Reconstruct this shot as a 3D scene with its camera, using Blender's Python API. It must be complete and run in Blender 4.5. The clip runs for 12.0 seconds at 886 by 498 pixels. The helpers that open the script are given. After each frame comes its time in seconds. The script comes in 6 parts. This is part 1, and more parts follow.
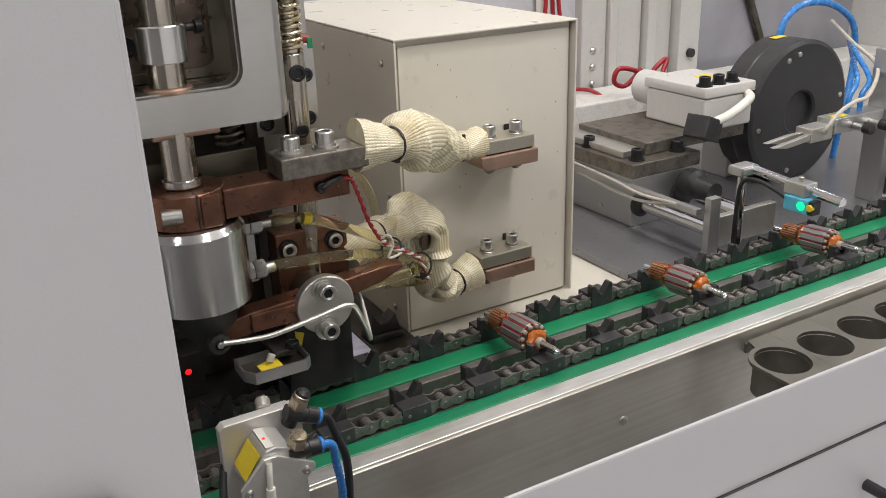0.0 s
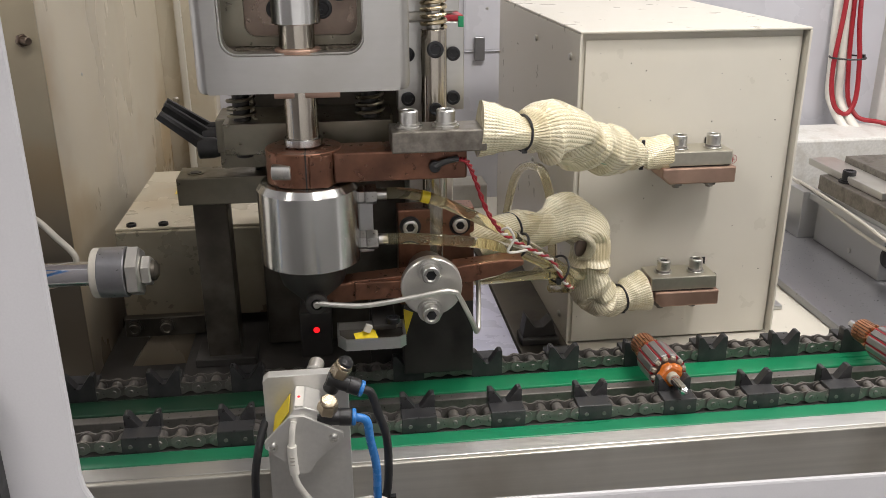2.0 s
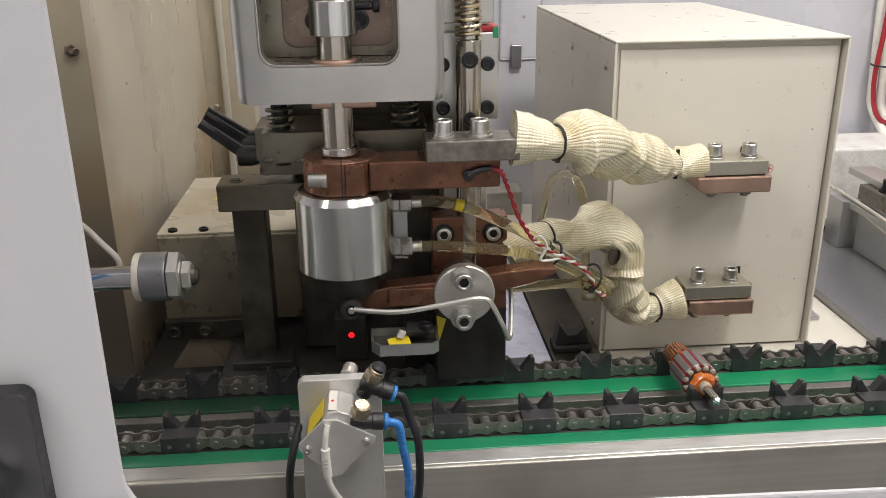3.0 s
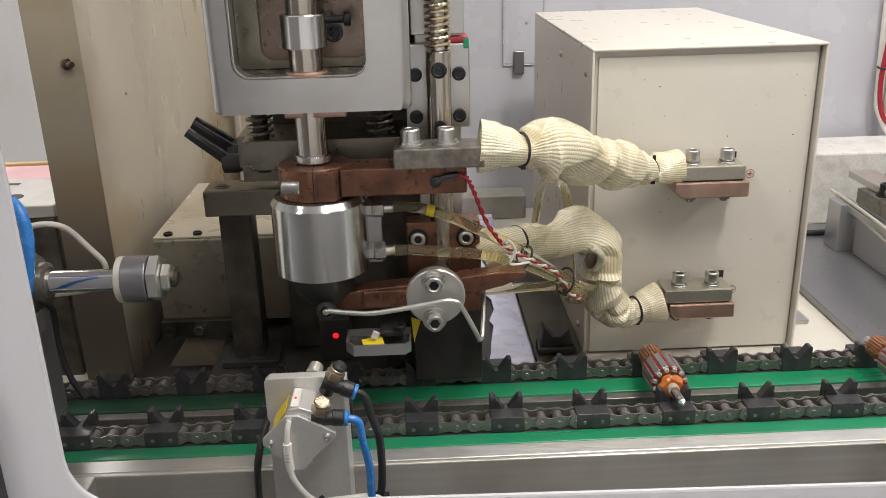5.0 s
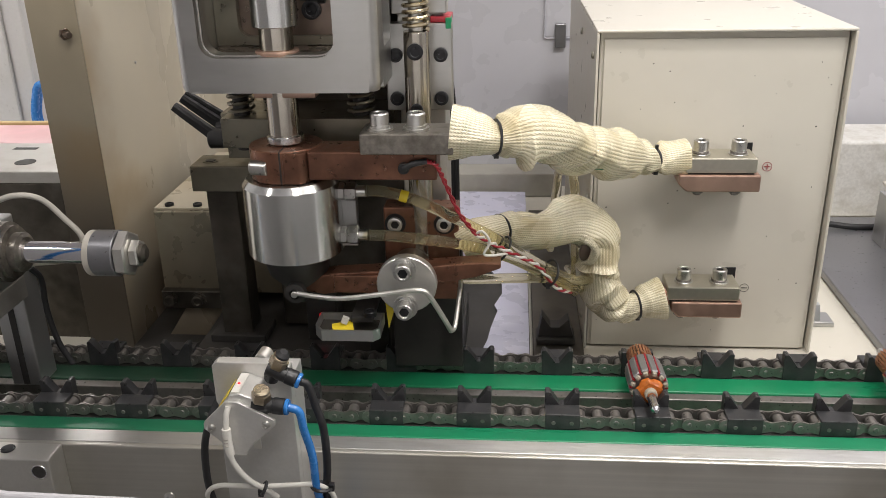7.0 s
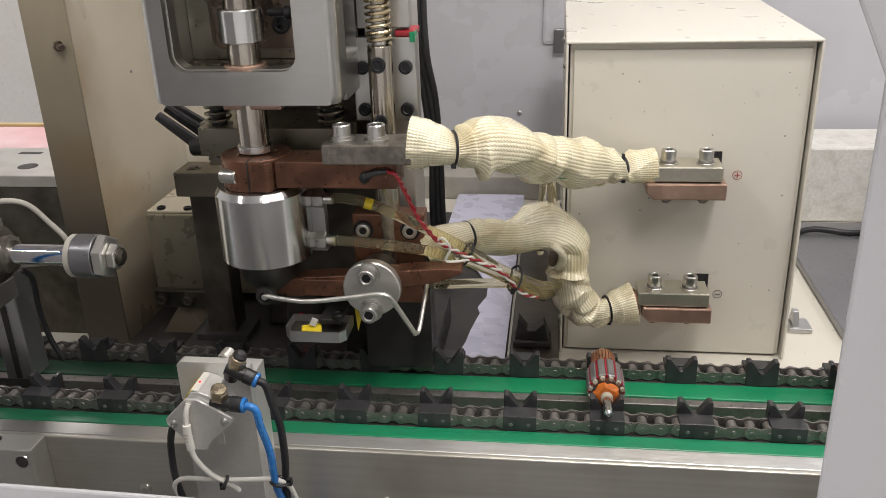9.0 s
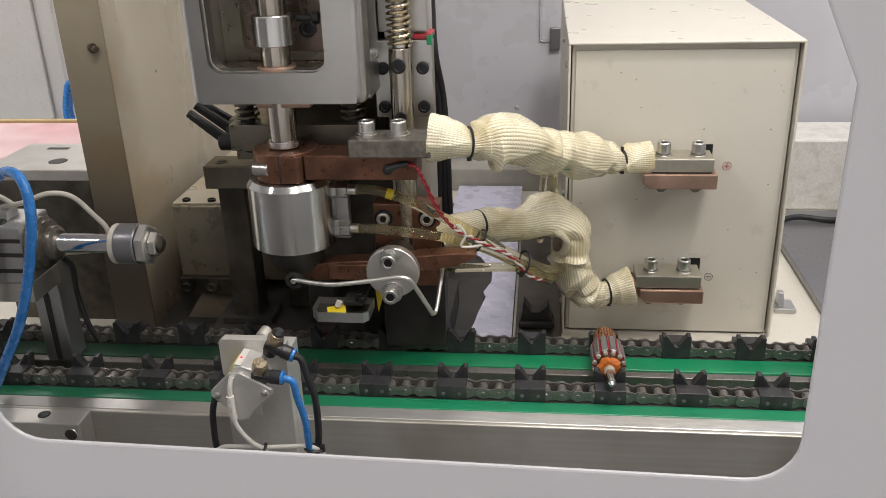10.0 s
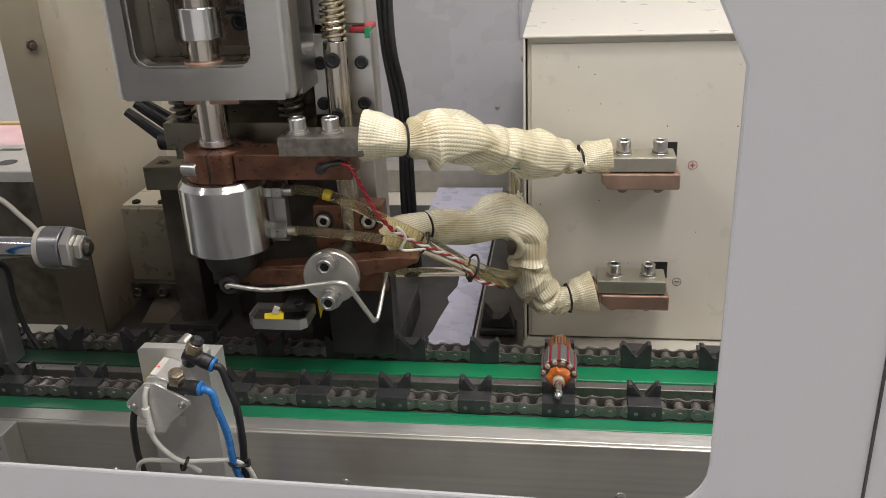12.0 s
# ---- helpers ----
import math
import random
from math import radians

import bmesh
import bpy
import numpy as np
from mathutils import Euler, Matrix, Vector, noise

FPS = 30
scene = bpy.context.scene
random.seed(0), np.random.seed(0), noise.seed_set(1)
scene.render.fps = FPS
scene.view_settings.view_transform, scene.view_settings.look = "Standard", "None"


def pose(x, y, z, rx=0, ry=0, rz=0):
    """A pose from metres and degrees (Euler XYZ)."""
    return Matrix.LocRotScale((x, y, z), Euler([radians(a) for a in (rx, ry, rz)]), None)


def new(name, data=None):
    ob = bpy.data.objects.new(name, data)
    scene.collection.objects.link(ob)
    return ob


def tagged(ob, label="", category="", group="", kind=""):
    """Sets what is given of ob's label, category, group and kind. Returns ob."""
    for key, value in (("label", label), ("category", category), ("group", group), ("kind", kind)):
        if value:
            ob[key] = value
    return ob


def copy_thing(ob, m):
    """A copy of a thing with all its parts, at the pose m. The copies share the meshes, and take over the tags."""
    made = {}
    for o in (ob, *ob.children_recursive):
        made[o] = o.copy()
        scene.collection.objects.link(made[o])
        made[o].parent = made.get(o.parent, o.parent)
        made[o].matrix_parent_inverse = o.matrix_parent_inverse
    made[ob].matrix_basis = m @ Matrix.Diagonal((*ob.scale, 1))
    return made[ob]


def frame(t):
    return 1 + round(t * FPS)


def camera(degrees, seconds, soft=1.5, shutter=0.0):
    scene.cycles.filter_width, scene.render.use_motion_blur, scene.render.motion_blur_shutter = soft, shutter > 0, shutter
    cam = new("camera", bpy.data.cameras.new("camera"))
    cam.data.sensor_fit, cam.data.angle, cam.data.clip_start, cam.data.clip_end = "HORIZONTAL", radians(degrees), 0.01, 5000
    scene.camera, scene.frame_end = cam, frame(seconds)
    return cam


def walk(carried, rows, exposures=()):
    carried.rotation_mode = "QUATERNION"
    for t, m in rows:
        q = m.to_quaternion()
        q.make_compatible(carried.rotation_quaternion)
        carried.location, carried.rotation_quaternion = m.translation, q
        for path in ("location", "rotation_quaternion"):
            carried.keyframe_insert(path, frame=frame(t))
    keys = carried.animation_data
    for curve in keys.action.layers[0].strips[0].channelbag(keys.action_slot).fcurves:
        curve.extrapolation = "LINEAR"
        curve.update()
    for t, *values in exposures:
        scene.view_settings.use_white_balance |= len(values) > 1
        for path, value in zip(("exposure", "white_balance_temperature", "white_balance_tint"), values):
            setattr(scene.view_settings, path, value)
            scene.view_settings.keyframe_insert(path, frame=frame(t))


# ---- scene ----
cam = camera(53.9, 12.0, soft=0.6)
METRES, EYE, TILT, LEAN, TURN = 0.70, 0.50, 0.0, 0.0, -29.7
ROWS = [
    (0.0, 0.0, 0.0, 0.0, -0.74, -21.9, 1.85),
    (0.5, 0.1575, 0.0137, -0.0117, 9.56, -21.12, 1.61),
    (1.0, 0.212, 0.0466, -0.0312, 15.85, -20.61, 0.91),
    (1.5, 0.2407, 0.0681, -0.0431, 19.82, -20.6, 0.4),
    (2.0, 0.25, 0.087, -0.0469, 22.61, -20.63, 0.3),
    (2.5, 0.2537, 0.0816, -0.0443, 24.44, -20.43, 0.46),
    (3.0, 0.259, 0.0782, -0.0392, 25.06, -20.27, 0.68),
    (5.0, 0.3536, 0.0864, -0.0253, 27.55, -20.1, 1.49),
    (5.5, 0.368, 0.1509, -0.0164, 28.4, -20.58, 1.33),
    (6.0, 0.3788, 0.1672, -0.012, 30.31, -21.22, 0.96),
    (6.5, 0.4266, 0.1836, -0.0102, 32.49, -22.0, 0.99),
    (8.5, 0.5329, 0.2365, 0.003, 36.7, -22.7, 1.86),
    (9.0, 0.5675, 0.236, 0.0151, 36.9, -22.61, 1.81),
    (9.5, 0.6118, 0.1896, 0.0274, 36.73, -22.76, 1.66),
    (10.0, 0.5905, 0.1353, 0.0451, 35.87, -23.08, 1.79),
    (10.5, 0.5924, 0.1582, 0.0346, 34.97, -23.4, 1.94),
    (11.0, 0.6235, 0.2065, 0.0199, 35.64, -23.25, 1.99),
    (11.5, 0.64, 0.2312, 0.0195, 36.78, -22.87, 2.02),
    (12.0, 0.6465, 0.2492, 0.0164, 37.26, -22.8, 2.39),
]
walk(cam, [(t, pose(0, 0, EYE, TILT, LEAN, TURN) @ pose(METRES * x, METRES * y, METRES * z, 90 + pitch, roll, yaw)) for t, x, y, z, yaw, pitch, roll in ROWS],
     exposures=[(0.0, -0.32), (1.5, -0.12), (2.5, -0.04), (5.0, -0.05), (6.5, -0.09), (9.0, -0.18), (10.5, -0.28), (12.0, -0.35)])

# ---------- light ----------
world = bpy.data.worlds.new("world")
scene.world = world
world.use_nodes = True
world.node_tree.nodes["Background"].inputs[0].default_value = (0.85, 0.88, 0.95, 1)
world.node_tree.nodes["Background"].inputs[1].default_value = 0.35


def overhead_lamp(x, y, z, sx, sy, watts):
    data = bpy.data.lights.new("overhead_lamp", "AREA")
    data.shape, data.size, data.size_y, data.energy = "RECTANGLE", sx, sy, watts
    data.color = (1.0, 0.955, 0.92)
    ob = new("overhead_lamp", data)
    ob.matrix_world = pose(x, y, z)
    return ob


# ceiling lamps of the hall
for lx in (-1.6, 0.9, 3.4):
    for ly in (-1.0, 1.3, 3.6):
        overhead_lamp(lx, ly, 2.55, 0.30, 1.5, 47 if ly < 0 else (46 if lx < 0 else 25))
# added fill lamp over the right of the conveyor, at no known fixture
overhead_lamp(0.78, 0.50, 1.25, 0.8, 0.10, 6.8)


# ---------- materials ----------
def material(name, color, rough=0.5, metal=0.0, scale=60.0, vary=0.12, bump=0.08, dark=None, dark_scale=9.0, dark_amount=0.0,
             stretch=(1, 1, 1), spec=0.5, rough_vary=0.12, bump_scale=None, coat=0.0, end_tint=None):
    m = bpy.data.materials.new(name)
    m.use_nodes = True
    nt = m.node_tree
    b = nt.nodes["Principled BSDF"]
    b.inputs["Metallic"].default_value = metal
    b.inputs["Specular IOR Level"].default_value = spec
    b.inputs["Coat Weight"].default_value = coat
    tc = nt.nodes.new("ShaderNodeTexCoord")
    mp = nt.nodes.new("ShaderNodeMapping")
    mp.inputs["Scale"].default_value = stretch
    nt.links.new(tc.outputs["Object"], mp.inputs["Vector"])
    n1 = nt.nodes.new("ShaderNodeTexNoise")
    n1.inputs["Scale"].default_value, n1.inputs["Detail"].default_value = scale, 6
    nt.links.new(mp.outputs["Vector"], n1.inputs["Vector"])
    n2 = nt.nodes.new("ShaderNodeTexNoise")
    n2.inputs["Scale"].default_value, n2.inputs["Detail"].default_value = dark_scale, 5
    nt.links.new(tc.outputs["Object"], n2.inputs["Vector"])
    r1 = nt.nodes.new("ShaderNodeMapRange")
    r1.inputs["From Min"].default_value, r1.inputs["From Max"].default_value = 0.3, 0.7
    r1.inputs["To Min"].default_value, r1.inputs["To Max"].default_value = 1 - vary, 1 + vary
    nt.links.new(n1.outputs["Fac"], r1.inputs["Value"])
    mul = nt.nodes.new("ShaderNodeVectorMath")
    mul.operation = "SCALE"
    mul.inputs[0].default_value = color
    nt.links.new(r1.outputs["Result"], mul.inputs["Scale"])
    mix = nt.nodes.new("ShaderNodeMix")
    mix.data_type = "RGBA"
    ramp = nt.nodes.new("ShaderNodeMapRange")
    ramp.inputs["From Min"].default_value, ramp.inputs["From Max"].default_value = 0.48, 0.72
    ramp.inputs["To Max"].default_value = dark_amount
    nt.links.new(n2.outputs["Fac"], ramp.inputs["Value"])
    nt.links.new(ramp.outputs["Result"], mix.inputs["Factor"])
    nt.links.new(mul.outputs["Vector"], mix.inputs["A"])
    d = dark or [c * 0.5 for c in color]
    mix.inputs["B"].default_value = (*d, 1)
    last = mix
    if end_tint:
        # ragged darker tint, fading along one axis from its first value to its second
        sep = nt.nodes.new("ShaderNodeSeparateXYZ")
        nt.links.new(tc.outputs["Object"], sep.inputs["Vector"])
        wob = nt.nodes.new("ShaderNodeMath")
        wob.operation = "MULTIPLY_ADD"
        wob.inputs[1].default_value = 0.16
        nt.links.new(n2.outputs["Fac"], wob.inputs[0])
        nt.links.new(sep.outputs[end_tint[3]], wob.inputs[2])
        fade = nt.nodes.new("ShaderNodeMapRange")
        fade.inputs["From Min"].default_value, fade.inputs["From Max"].default_value = end_tint[0] + 0.08, end_tint[1] + 0.08
        fade.inputs["To Min"].default_value, fade.inputs["To Max"].default_value = end_tint[2], 0.0
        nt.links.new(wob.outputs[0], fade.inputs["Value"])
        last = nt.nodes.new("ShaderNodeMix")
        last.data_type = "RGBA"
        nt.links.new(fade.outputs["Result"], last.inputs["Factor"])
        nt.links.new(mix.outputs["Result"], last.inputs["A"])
        last.inputs["B"].default_value = (*end_tint[4], 1)
    nt.links.new(last.outputs["Result"], b.inputs["Base Color"])
    r2 = nt.nodes.new("ShaderNodeMapRange")
    r2.inputs["From Min"].default_value, r2.inputs["From Max"].default_value = 0.3, 0.7
    r2.inputs["To Min"].default_value = max(0.02, rough - rough_vary)
    r2.inputs["To Max"].default_value = min(1.0, rough + rough_vary)
    nt.links.new(n1.outputs["Fac"], r2.inputs["Value"])
    nt.links.new(r2.outputs["Result"], b.inputs["Roughness"])
    if bump:
        bp = nt.nodes.new("ShaderNodeBump")
        bp.inputs["Strength"].default_value, bp.inputs["Distance"].default_value = bump, 0.001
        if bump_scale:
            n3 = nt.nodes.new("ShaderNodeTexNoise")
            n3.inputs["Scale"].default_value = bump_scale
            nt.links.new(mp.outputs["Vector"], n3.inputs["Vector"])
            nt.links.new(n3.outputs["Fac"], bp.inputs["Height"])
        else:
            nt.links.new(n1.outputs["Fac"], bp.inputs["Height"])
        nt.links.new(bp.outputs["Normal"], b.inputs["Normal"])
    return m


def glow(name, color, strength):
    m = bpy.data.materials.new(name)
    m.use_nodes = True
    b = m.node_tree.nodes["Principled BSDF"]
    b.inputs["Base Color"].default_value = (*color, 1)
    b.inputs["Emission Color"].default_value = (*color, 1)
    b.inputs["Emission Strength"].default_value = strength
    return m


def sleeve_material():
    """Knitted glass fibre: lengthwise ribs of slanted stitches, shiny, with brownish and greenish stains."""
    m = bpy.data.materials.new("woven_sleeve")
    m.use_nodes = True
    nt = m.node_tree
    b = nt.nodes["Principled BSDF"]
    b.inputs["Specular IOR Level"].default_value = 0.8
    b.inputs["Coat Weight"].default_value, b.inputs["Coat Roughness"].default_value = 0.35, 0.22

    def math_node(op, x, y=None, z=None):
        n = nt.nodes.new("ShaderNodeMath")
        n.operation = op
        for i, v in enumerate((x, y, z)):
            if v is None:
                continue
            if isinstance(v, (int, float)):
                n.inputs[i].default_value = v
            else:
                nt.links.new(v, n.inputs[i])
        return n.outputs[0]

    def noise(scale, detail):
        n = nt.nodes.new("ShaderNodeTexNoise")
        n.inputs["Scale"].default_value, n.inputs["Detail"].default_value = scale, detail
        nt.links.new(tc.outputs["Object"], n.inputs["Vector"])
        return n.outputs["Fac"]

    def mixed(a, b2, fac, blend="MIX"):
        n = nt.nodes.new("ShaderNodeMix")
        n.data_type, n.blend_type = "RGBA", blend
        for key, v in (("A", a), ("B", b2)):
            if isinstance(v, tuple):
                n.inputs[key].default_value = v
            else:
                nt.links.new(v, n.inputs[key])
        nt.links.new(fac, n.inputs["Factor"])
        return n.outputs["Result"]

    tc = nt.nodes.new("ShaderNodeTexCoord")
    uv = nt.nodes.new("ShaderNodeUVMap")
    sep = nt.nodes.new("ShaderNodeSeparateXYZ")
    nt.links.new(uv.outputs["UV"], sep.inputs["Vector"])
    fine = noise(160, 3)
    ribs = math_node("MULTIPLY_ADD", sep.outputs["X"], 44.0, math_node("MULTIPLY", fine, 0.35))
    saw = math_node("PINGPONG", ribs, 0.5)
    rib = math_node("POWER", math_node("MULTIPLY", saw, 2.0), 0.6)
    slant = math_node("MULTIPLY_ADD", sep.outputs["Y"], 2 * math.pi / 0.0030, math_node("MULTIPLY", saw, 11.0))
    stitch = math_node("MULTIPLY_ADD", math_node("SINE", slant), 0.5, 0.5)
    height = math_node("MULTIPLY", rib, math_node("MULTIPLY_ADD", stitch, 0.40, 0.60))
    cr = nt.nodes.new("ShaderNodeValToRGB")
    cr.color_ramp.elements[0].color = (0.50, 0.42, 0.24, 1)
    cr.color_ramp.elements[1].color = (0.83, 0.765, 0.555, 1)
    cr.color_ramp.elements[1].position = 0.55
    nt.links.new(height, cr.inputs["Fac"])

    def patch(scale, lo, hi, top):
        r = nt.nodes.new("ShaderNodeMapRange")
        r.inputs["From Min"].default_value, r.inputs["From Max"].default_value, r.inputs["To Max"].default_value = lo, hi, top
        nt.links.new(noise(scale, 4), r.inputs["Value"])
        return r.outputs["Result"]

    col = mixed(cr.outputs["Color"], (0.58, 0.47, 0.24, 1), patch(26, 0.48, 0.72, 0.75))
    col = mixed(col, (0.42, 0.46, 0.30, 1), patch(41, 0.62, 0.74, 0.45))
    nt.links.new(col, b.inputs["Base Color"])
    rr = nt.nodes.new("ShaderNodeMapRange")
    rr.inputs["From Min"].default_value, rr.inputs["From Max"].default_value = 0.35, 0.65
    rr.inputs["To Min"].default_value, rr.inputs["To Max"].default_value = 0.14, 0.36
    nt.links.new(noise(34, 3), rr.inputs["Value"])
    nt.links.new(rr.outputs["Result"], b.inputs["Roughness"])
    bp = nt.nodes.new("ShaderNodeBump")
    bp.inputs["Strength"].default_value, bp.inputs["Distance"].default_value = 0.85, 0.0007
    nt.links.new(height, bp.inputs["Height"])
    nt.links.new(bp.outputs["Normal"], b.inputs["Normal"])
    return m


def turned_material(name, color, rough, streak, axis="Z"):
    """Lathe-turned metal: fine grooves round the axis stretch the reflections along it."""
    m = material(name, color, rough, 1.0, 25, 0.03, 0.0, [c * 0.62 for c in color], 22, streak, rough_vary=0.02)
    nt = m.node_tree
    tan = nt.nodes.new("ShaderNodeTangent")
    tan.direction_type, tan.axis = "RADIAL", axis
    b = nt.nodes["Principled BSDF"]
    b.inputs["Anisotropic"].default_value = 0.8
    b.inputs["Anisotropic Rotation"].default_value = 0.25
    nt.links.new(tan.outputs["Tangent"], b.inputs["Tangent"])
    return m


def clear_tube_material():
    m = bpy.data.materials.new("yellowed_clear_hose")
    m.use_nodes = True
    b = m.node_tree.nodes["Principled BSDF"]
    b.inputs["Base Color"].default_value = (0.93, 0.86, 0.60, 1)
    b.inputs["Roughness"].default_value = 0.07
    b.inputs["Transmission Weight"].default_value = 0.94
    b.inputs["IOR"].default_value = 1.22
    return m


M_STEEL = material("machined_steel", (0.62, 0.605, 0.565), 0.36, 0.85, 500, 0.03, 0.0, (0.40, 0.37, 0.31), 30, 0.35, rough_vary=0.05)
M_TURNED = turned_material("turned_steel", (0.58, 0.58, 0.565), 0.24, 0.12)
M_ROD = turned_material("browned_ground_rod", (0.43, 0.395, 0.34), 0.20, 0.5)
M_YOKE = material("satin_milled_aluminium", (0.47, 0.465, 0.445), 0.34, 1.0, 220, 0.03, 0.015, (0.34, 0.32, 0.275), 9, 0.6, stretch=(0.2, 1, 1), rough_vary=0.06)
M_HEATED = material("heat_browned_steel", (0.20, 0.155, 0.125), 0.30, 0.9, 60, 0.15, 0.02, (0.075, 0.058, 0.05), 22, 0.8)
M_GRIMY = material("grimy_speckled_steel", (0.235, 0.215, 0.185), 0.40, 0.85, 260, 0.22, 0.06, (0.09, 0.075, 0.06), 70, 0.75)
M_BEAM = material("dusty_beige_paint", (0.36, 0.345, 0.305), 0.42, 0.0, 60, 0.08, 0.02, (0.22, 0.20, 0.17), 12, 0.6)
M_BRACKET = material("pale_milled_aluminium", (0.68, 0.67, 0.64), 0.40, 0.6, 300, 0.04, 0.01, (0.52, 0.51, 0.47), 24, 0.5, rough_vary=0.05)
# stained steel, darkened in colour for the shade over the hole tray
M_DULL = material("dirty_steel_in_shade", (0.20, 0.19, 0.165), 0.48, 0.6, 80, 0.12, 0.03, (0.10, 0.09, 0.075), 14, 0.7)
M_FOOTPLATE = material("yellowed_zinc_plate", (0.60, 0.57, 0.48), 0.34, 0.9, 200, 0.05, 0.01, (0.42, 0.42, 0.33), 16, 0.6, rough_vary=0.06)
M_CHROME = material("polished_chrome", (0.72, 0.72, 0.74), 0.10, 1.0, 40, 0.05, 0.0, rough_vary=0.04)
M_ALU = material("anodised_aluminium", (0.53, 0.53, 0.525), 0.38, 0.92, 500, 0.03, 0.0, (0.50, 0.50, 0.48), 10, 0.3, rough_vary=0.05)
M_SCREW = material("plated_screw", (0.60, 0.59, 0.56), 0.30, 1.0, 400, 0.04, 0.0, rough_vary=0.03)
# lip steel, lighter in colour for the white light it reflects; darker leftwards
M_BRIGHT = material("bright_lip_steel", (0.82, 0.82, 0.80), 0.35, 0.8, 300, 0.06, 0.01, (0.6, 0.58, 0.52), 20, 0.4, stretch=(0.1, 1, 1), rough_vary=0.05, end_tint=(-0.45, -0.15, 0.7, "X", (0.14, 0.135, 0.12)))
M_BLACKSCREW = material("black_oxide_screw", (0.016, 0.016, 0.018), 0.38, 0.3, 200, 0.2, 0.02)
M_COPPER = material("tarnished_copper", (0.225, 0.108, 0.068), 0.34, 0.75, 160, 0.14, 0.05, (0.075, 0.038, 0.026), 22, 0.85, rough_vary=0.10)
M_COPPER_PALE = material("pale_copper_bar", (0.46, 0.31, 0.24), 0.42, 0.8, 90, 0.1, 0.05, (0.24, 0.16, 0.13), 24, 0.5)
M_DARKSTEEL = material("blackened_steel", (0.125, 0.112, 0.092), 0.40, 0.8, 60, 0.25, 0.08, (0.035, 0.030, 0.024), 13, 0.8)
M_OLIVE = material("oiled_tool_steel", (0.245, 0.228, 0.18), 0.36, 0.85, 60, 0.12, 0.04, (0.12, 0.10, 0.06), 11, 0.7)
# sooty steel; also the shade in holes, slots and gaps, put into colour
M_SOOT_SHADE = material("sooty_steel_and_hole_shade", (0.046, 0.043, 0.040), 0.5, 0.3, 45, 0.3, 0.1, (0.017, 0.016, 0.014), 12, 0.8)
M_BLACK = material("black_plastic", (0.018, 0.018, 0.019), 0.42, 0.0, 150, 0.2, 0.04, (0.05, 0.048, 0.045), 40, 0.4)
M_CARRIER = material("black_nylon", (0.034, 0.034, 0.036), 0.38, 0.0, 160, 0.2, 0.06, (0.085, 0.082, 0.078), 60, 0.5)
M_RUBBER = material("black_rubber", (0.015, 0.015, 0.016), 0.5, 0.0, 120, 0.2, 0.03)
# both greens are darker towards the left end, the front one less so
M_GREEN = material("green_guide_plastic", (0.008, 0.225, 0.092), 0.36, 0.0, 40, 0.10, 0.03, (0.006, 0.12, 0.055), 8, 0.55, stretch=(0.15, 1, 1), end_tint=(-0.36, -0.05, 0.85, "X", (0.012, 0.016, 0.013)))
M_GREEN_FRONT = material("lighter_green_guide_plastic", (0.012, 0.235, 0.105), 0.36, 0.0, 40, 0.10, 0.03, (0.02, 0.13, 0.07), 8, 0.5, stretch=(0.15, 1, 1), end_tint=(-0.42, -0.08, 0.45, "X", (0.02, 0.03, 0.025)))
M_CHAIN = material("oiled_chain_steel", (0.235, 0.22, 0.205), 0.38, 0.65, 250, 0.12, 0.0, (0.10, 0.09, 0.08), 60, 0.5)
M_WHITE = material("grey_white_powder_coat", (0.405, 0.40, 0.412), 0.42, 0.0, 900, 0.02, 0.05, (0.44, 0.43, 0.42), 4, 0.25, bump_scale=700)
M_CREAM = material("cream_painted_sheet", (0.62, 0.59, 0.515), 0.30, 0.0, 40, 0.012, 0.006, (0.56, 0.52, 0.435), 4, 0.3, bump_scale=400, rough_vary=0.03)
# heat and soot stains on panel and flange, heaviest near the bottom
M_CREAM_STAIN = material("heat_stained_cream_paint", (0.60, 0.54, 0.42), 0.30, 0.0, 12, 0.05, 0.0, (0.40, 0.265, 0.115), 4.5, 0.9, stretch=(1, 1, 0.4), end_tint=(0.02, 0.17, 0.85, "Z", (0.075, 0.055, 0.035)))
M_FLANGE = material("scorched_cream_paint", (0.40, 0.345, 0.245), 0.34, 0.0, 14, 0.08, 0.0, (0.30, 0.20, 0.09), 7, 0.8, stretch=(1, 1, 0.3), end_tint=(0.14, 0.40, 0.92, "Z", (0.045, 0.036, 0.028)))
# browner and darker towards its bottom
M_HOUSING = material("oil_stained_cast_housing", (0.31, 0.28, 0.205), 0.34, 0.35, 40, 0.10, 0.02, (0.16, 0.12, 0.07), 9, 0.8, end_tint=(0.05, 0.14, 0.72, "Z", (0.085, 0.06, 0.036)))
M_GREYPLATE = material("grey_steel_plate", (0.27, 0.27, 0.285), 0.32, 0.7, 300, 0.05, 0.01, (0.14, 0.135, 0.135), 5, 0.5, rough_vary=0.05)
# darker towards the left end
M_STAINLESS = material("brushed_stainless", (0.70, 0.68, 0.62), 0.36, 0.75, 40, 0.08, 0.02, (0.36, 0.32, 0.25), 7, 0.6, stretch=(0.06, 1, 5), rough_vary=0.06, end_tint=(-0.45, -0.1, 0.32, "X", (0.03, 0.028, 0.024)))
M_STRIP = material("lilac_film_sheet", (0.50, 0.50, 0.62), 0.30, 0.0, 40, 0.05, 0.15, (0.60, 0.60, 0.67), 30, 0.35)
M_SLEEVE = sleeve_material()
M_HOSE = clear_tube_material()
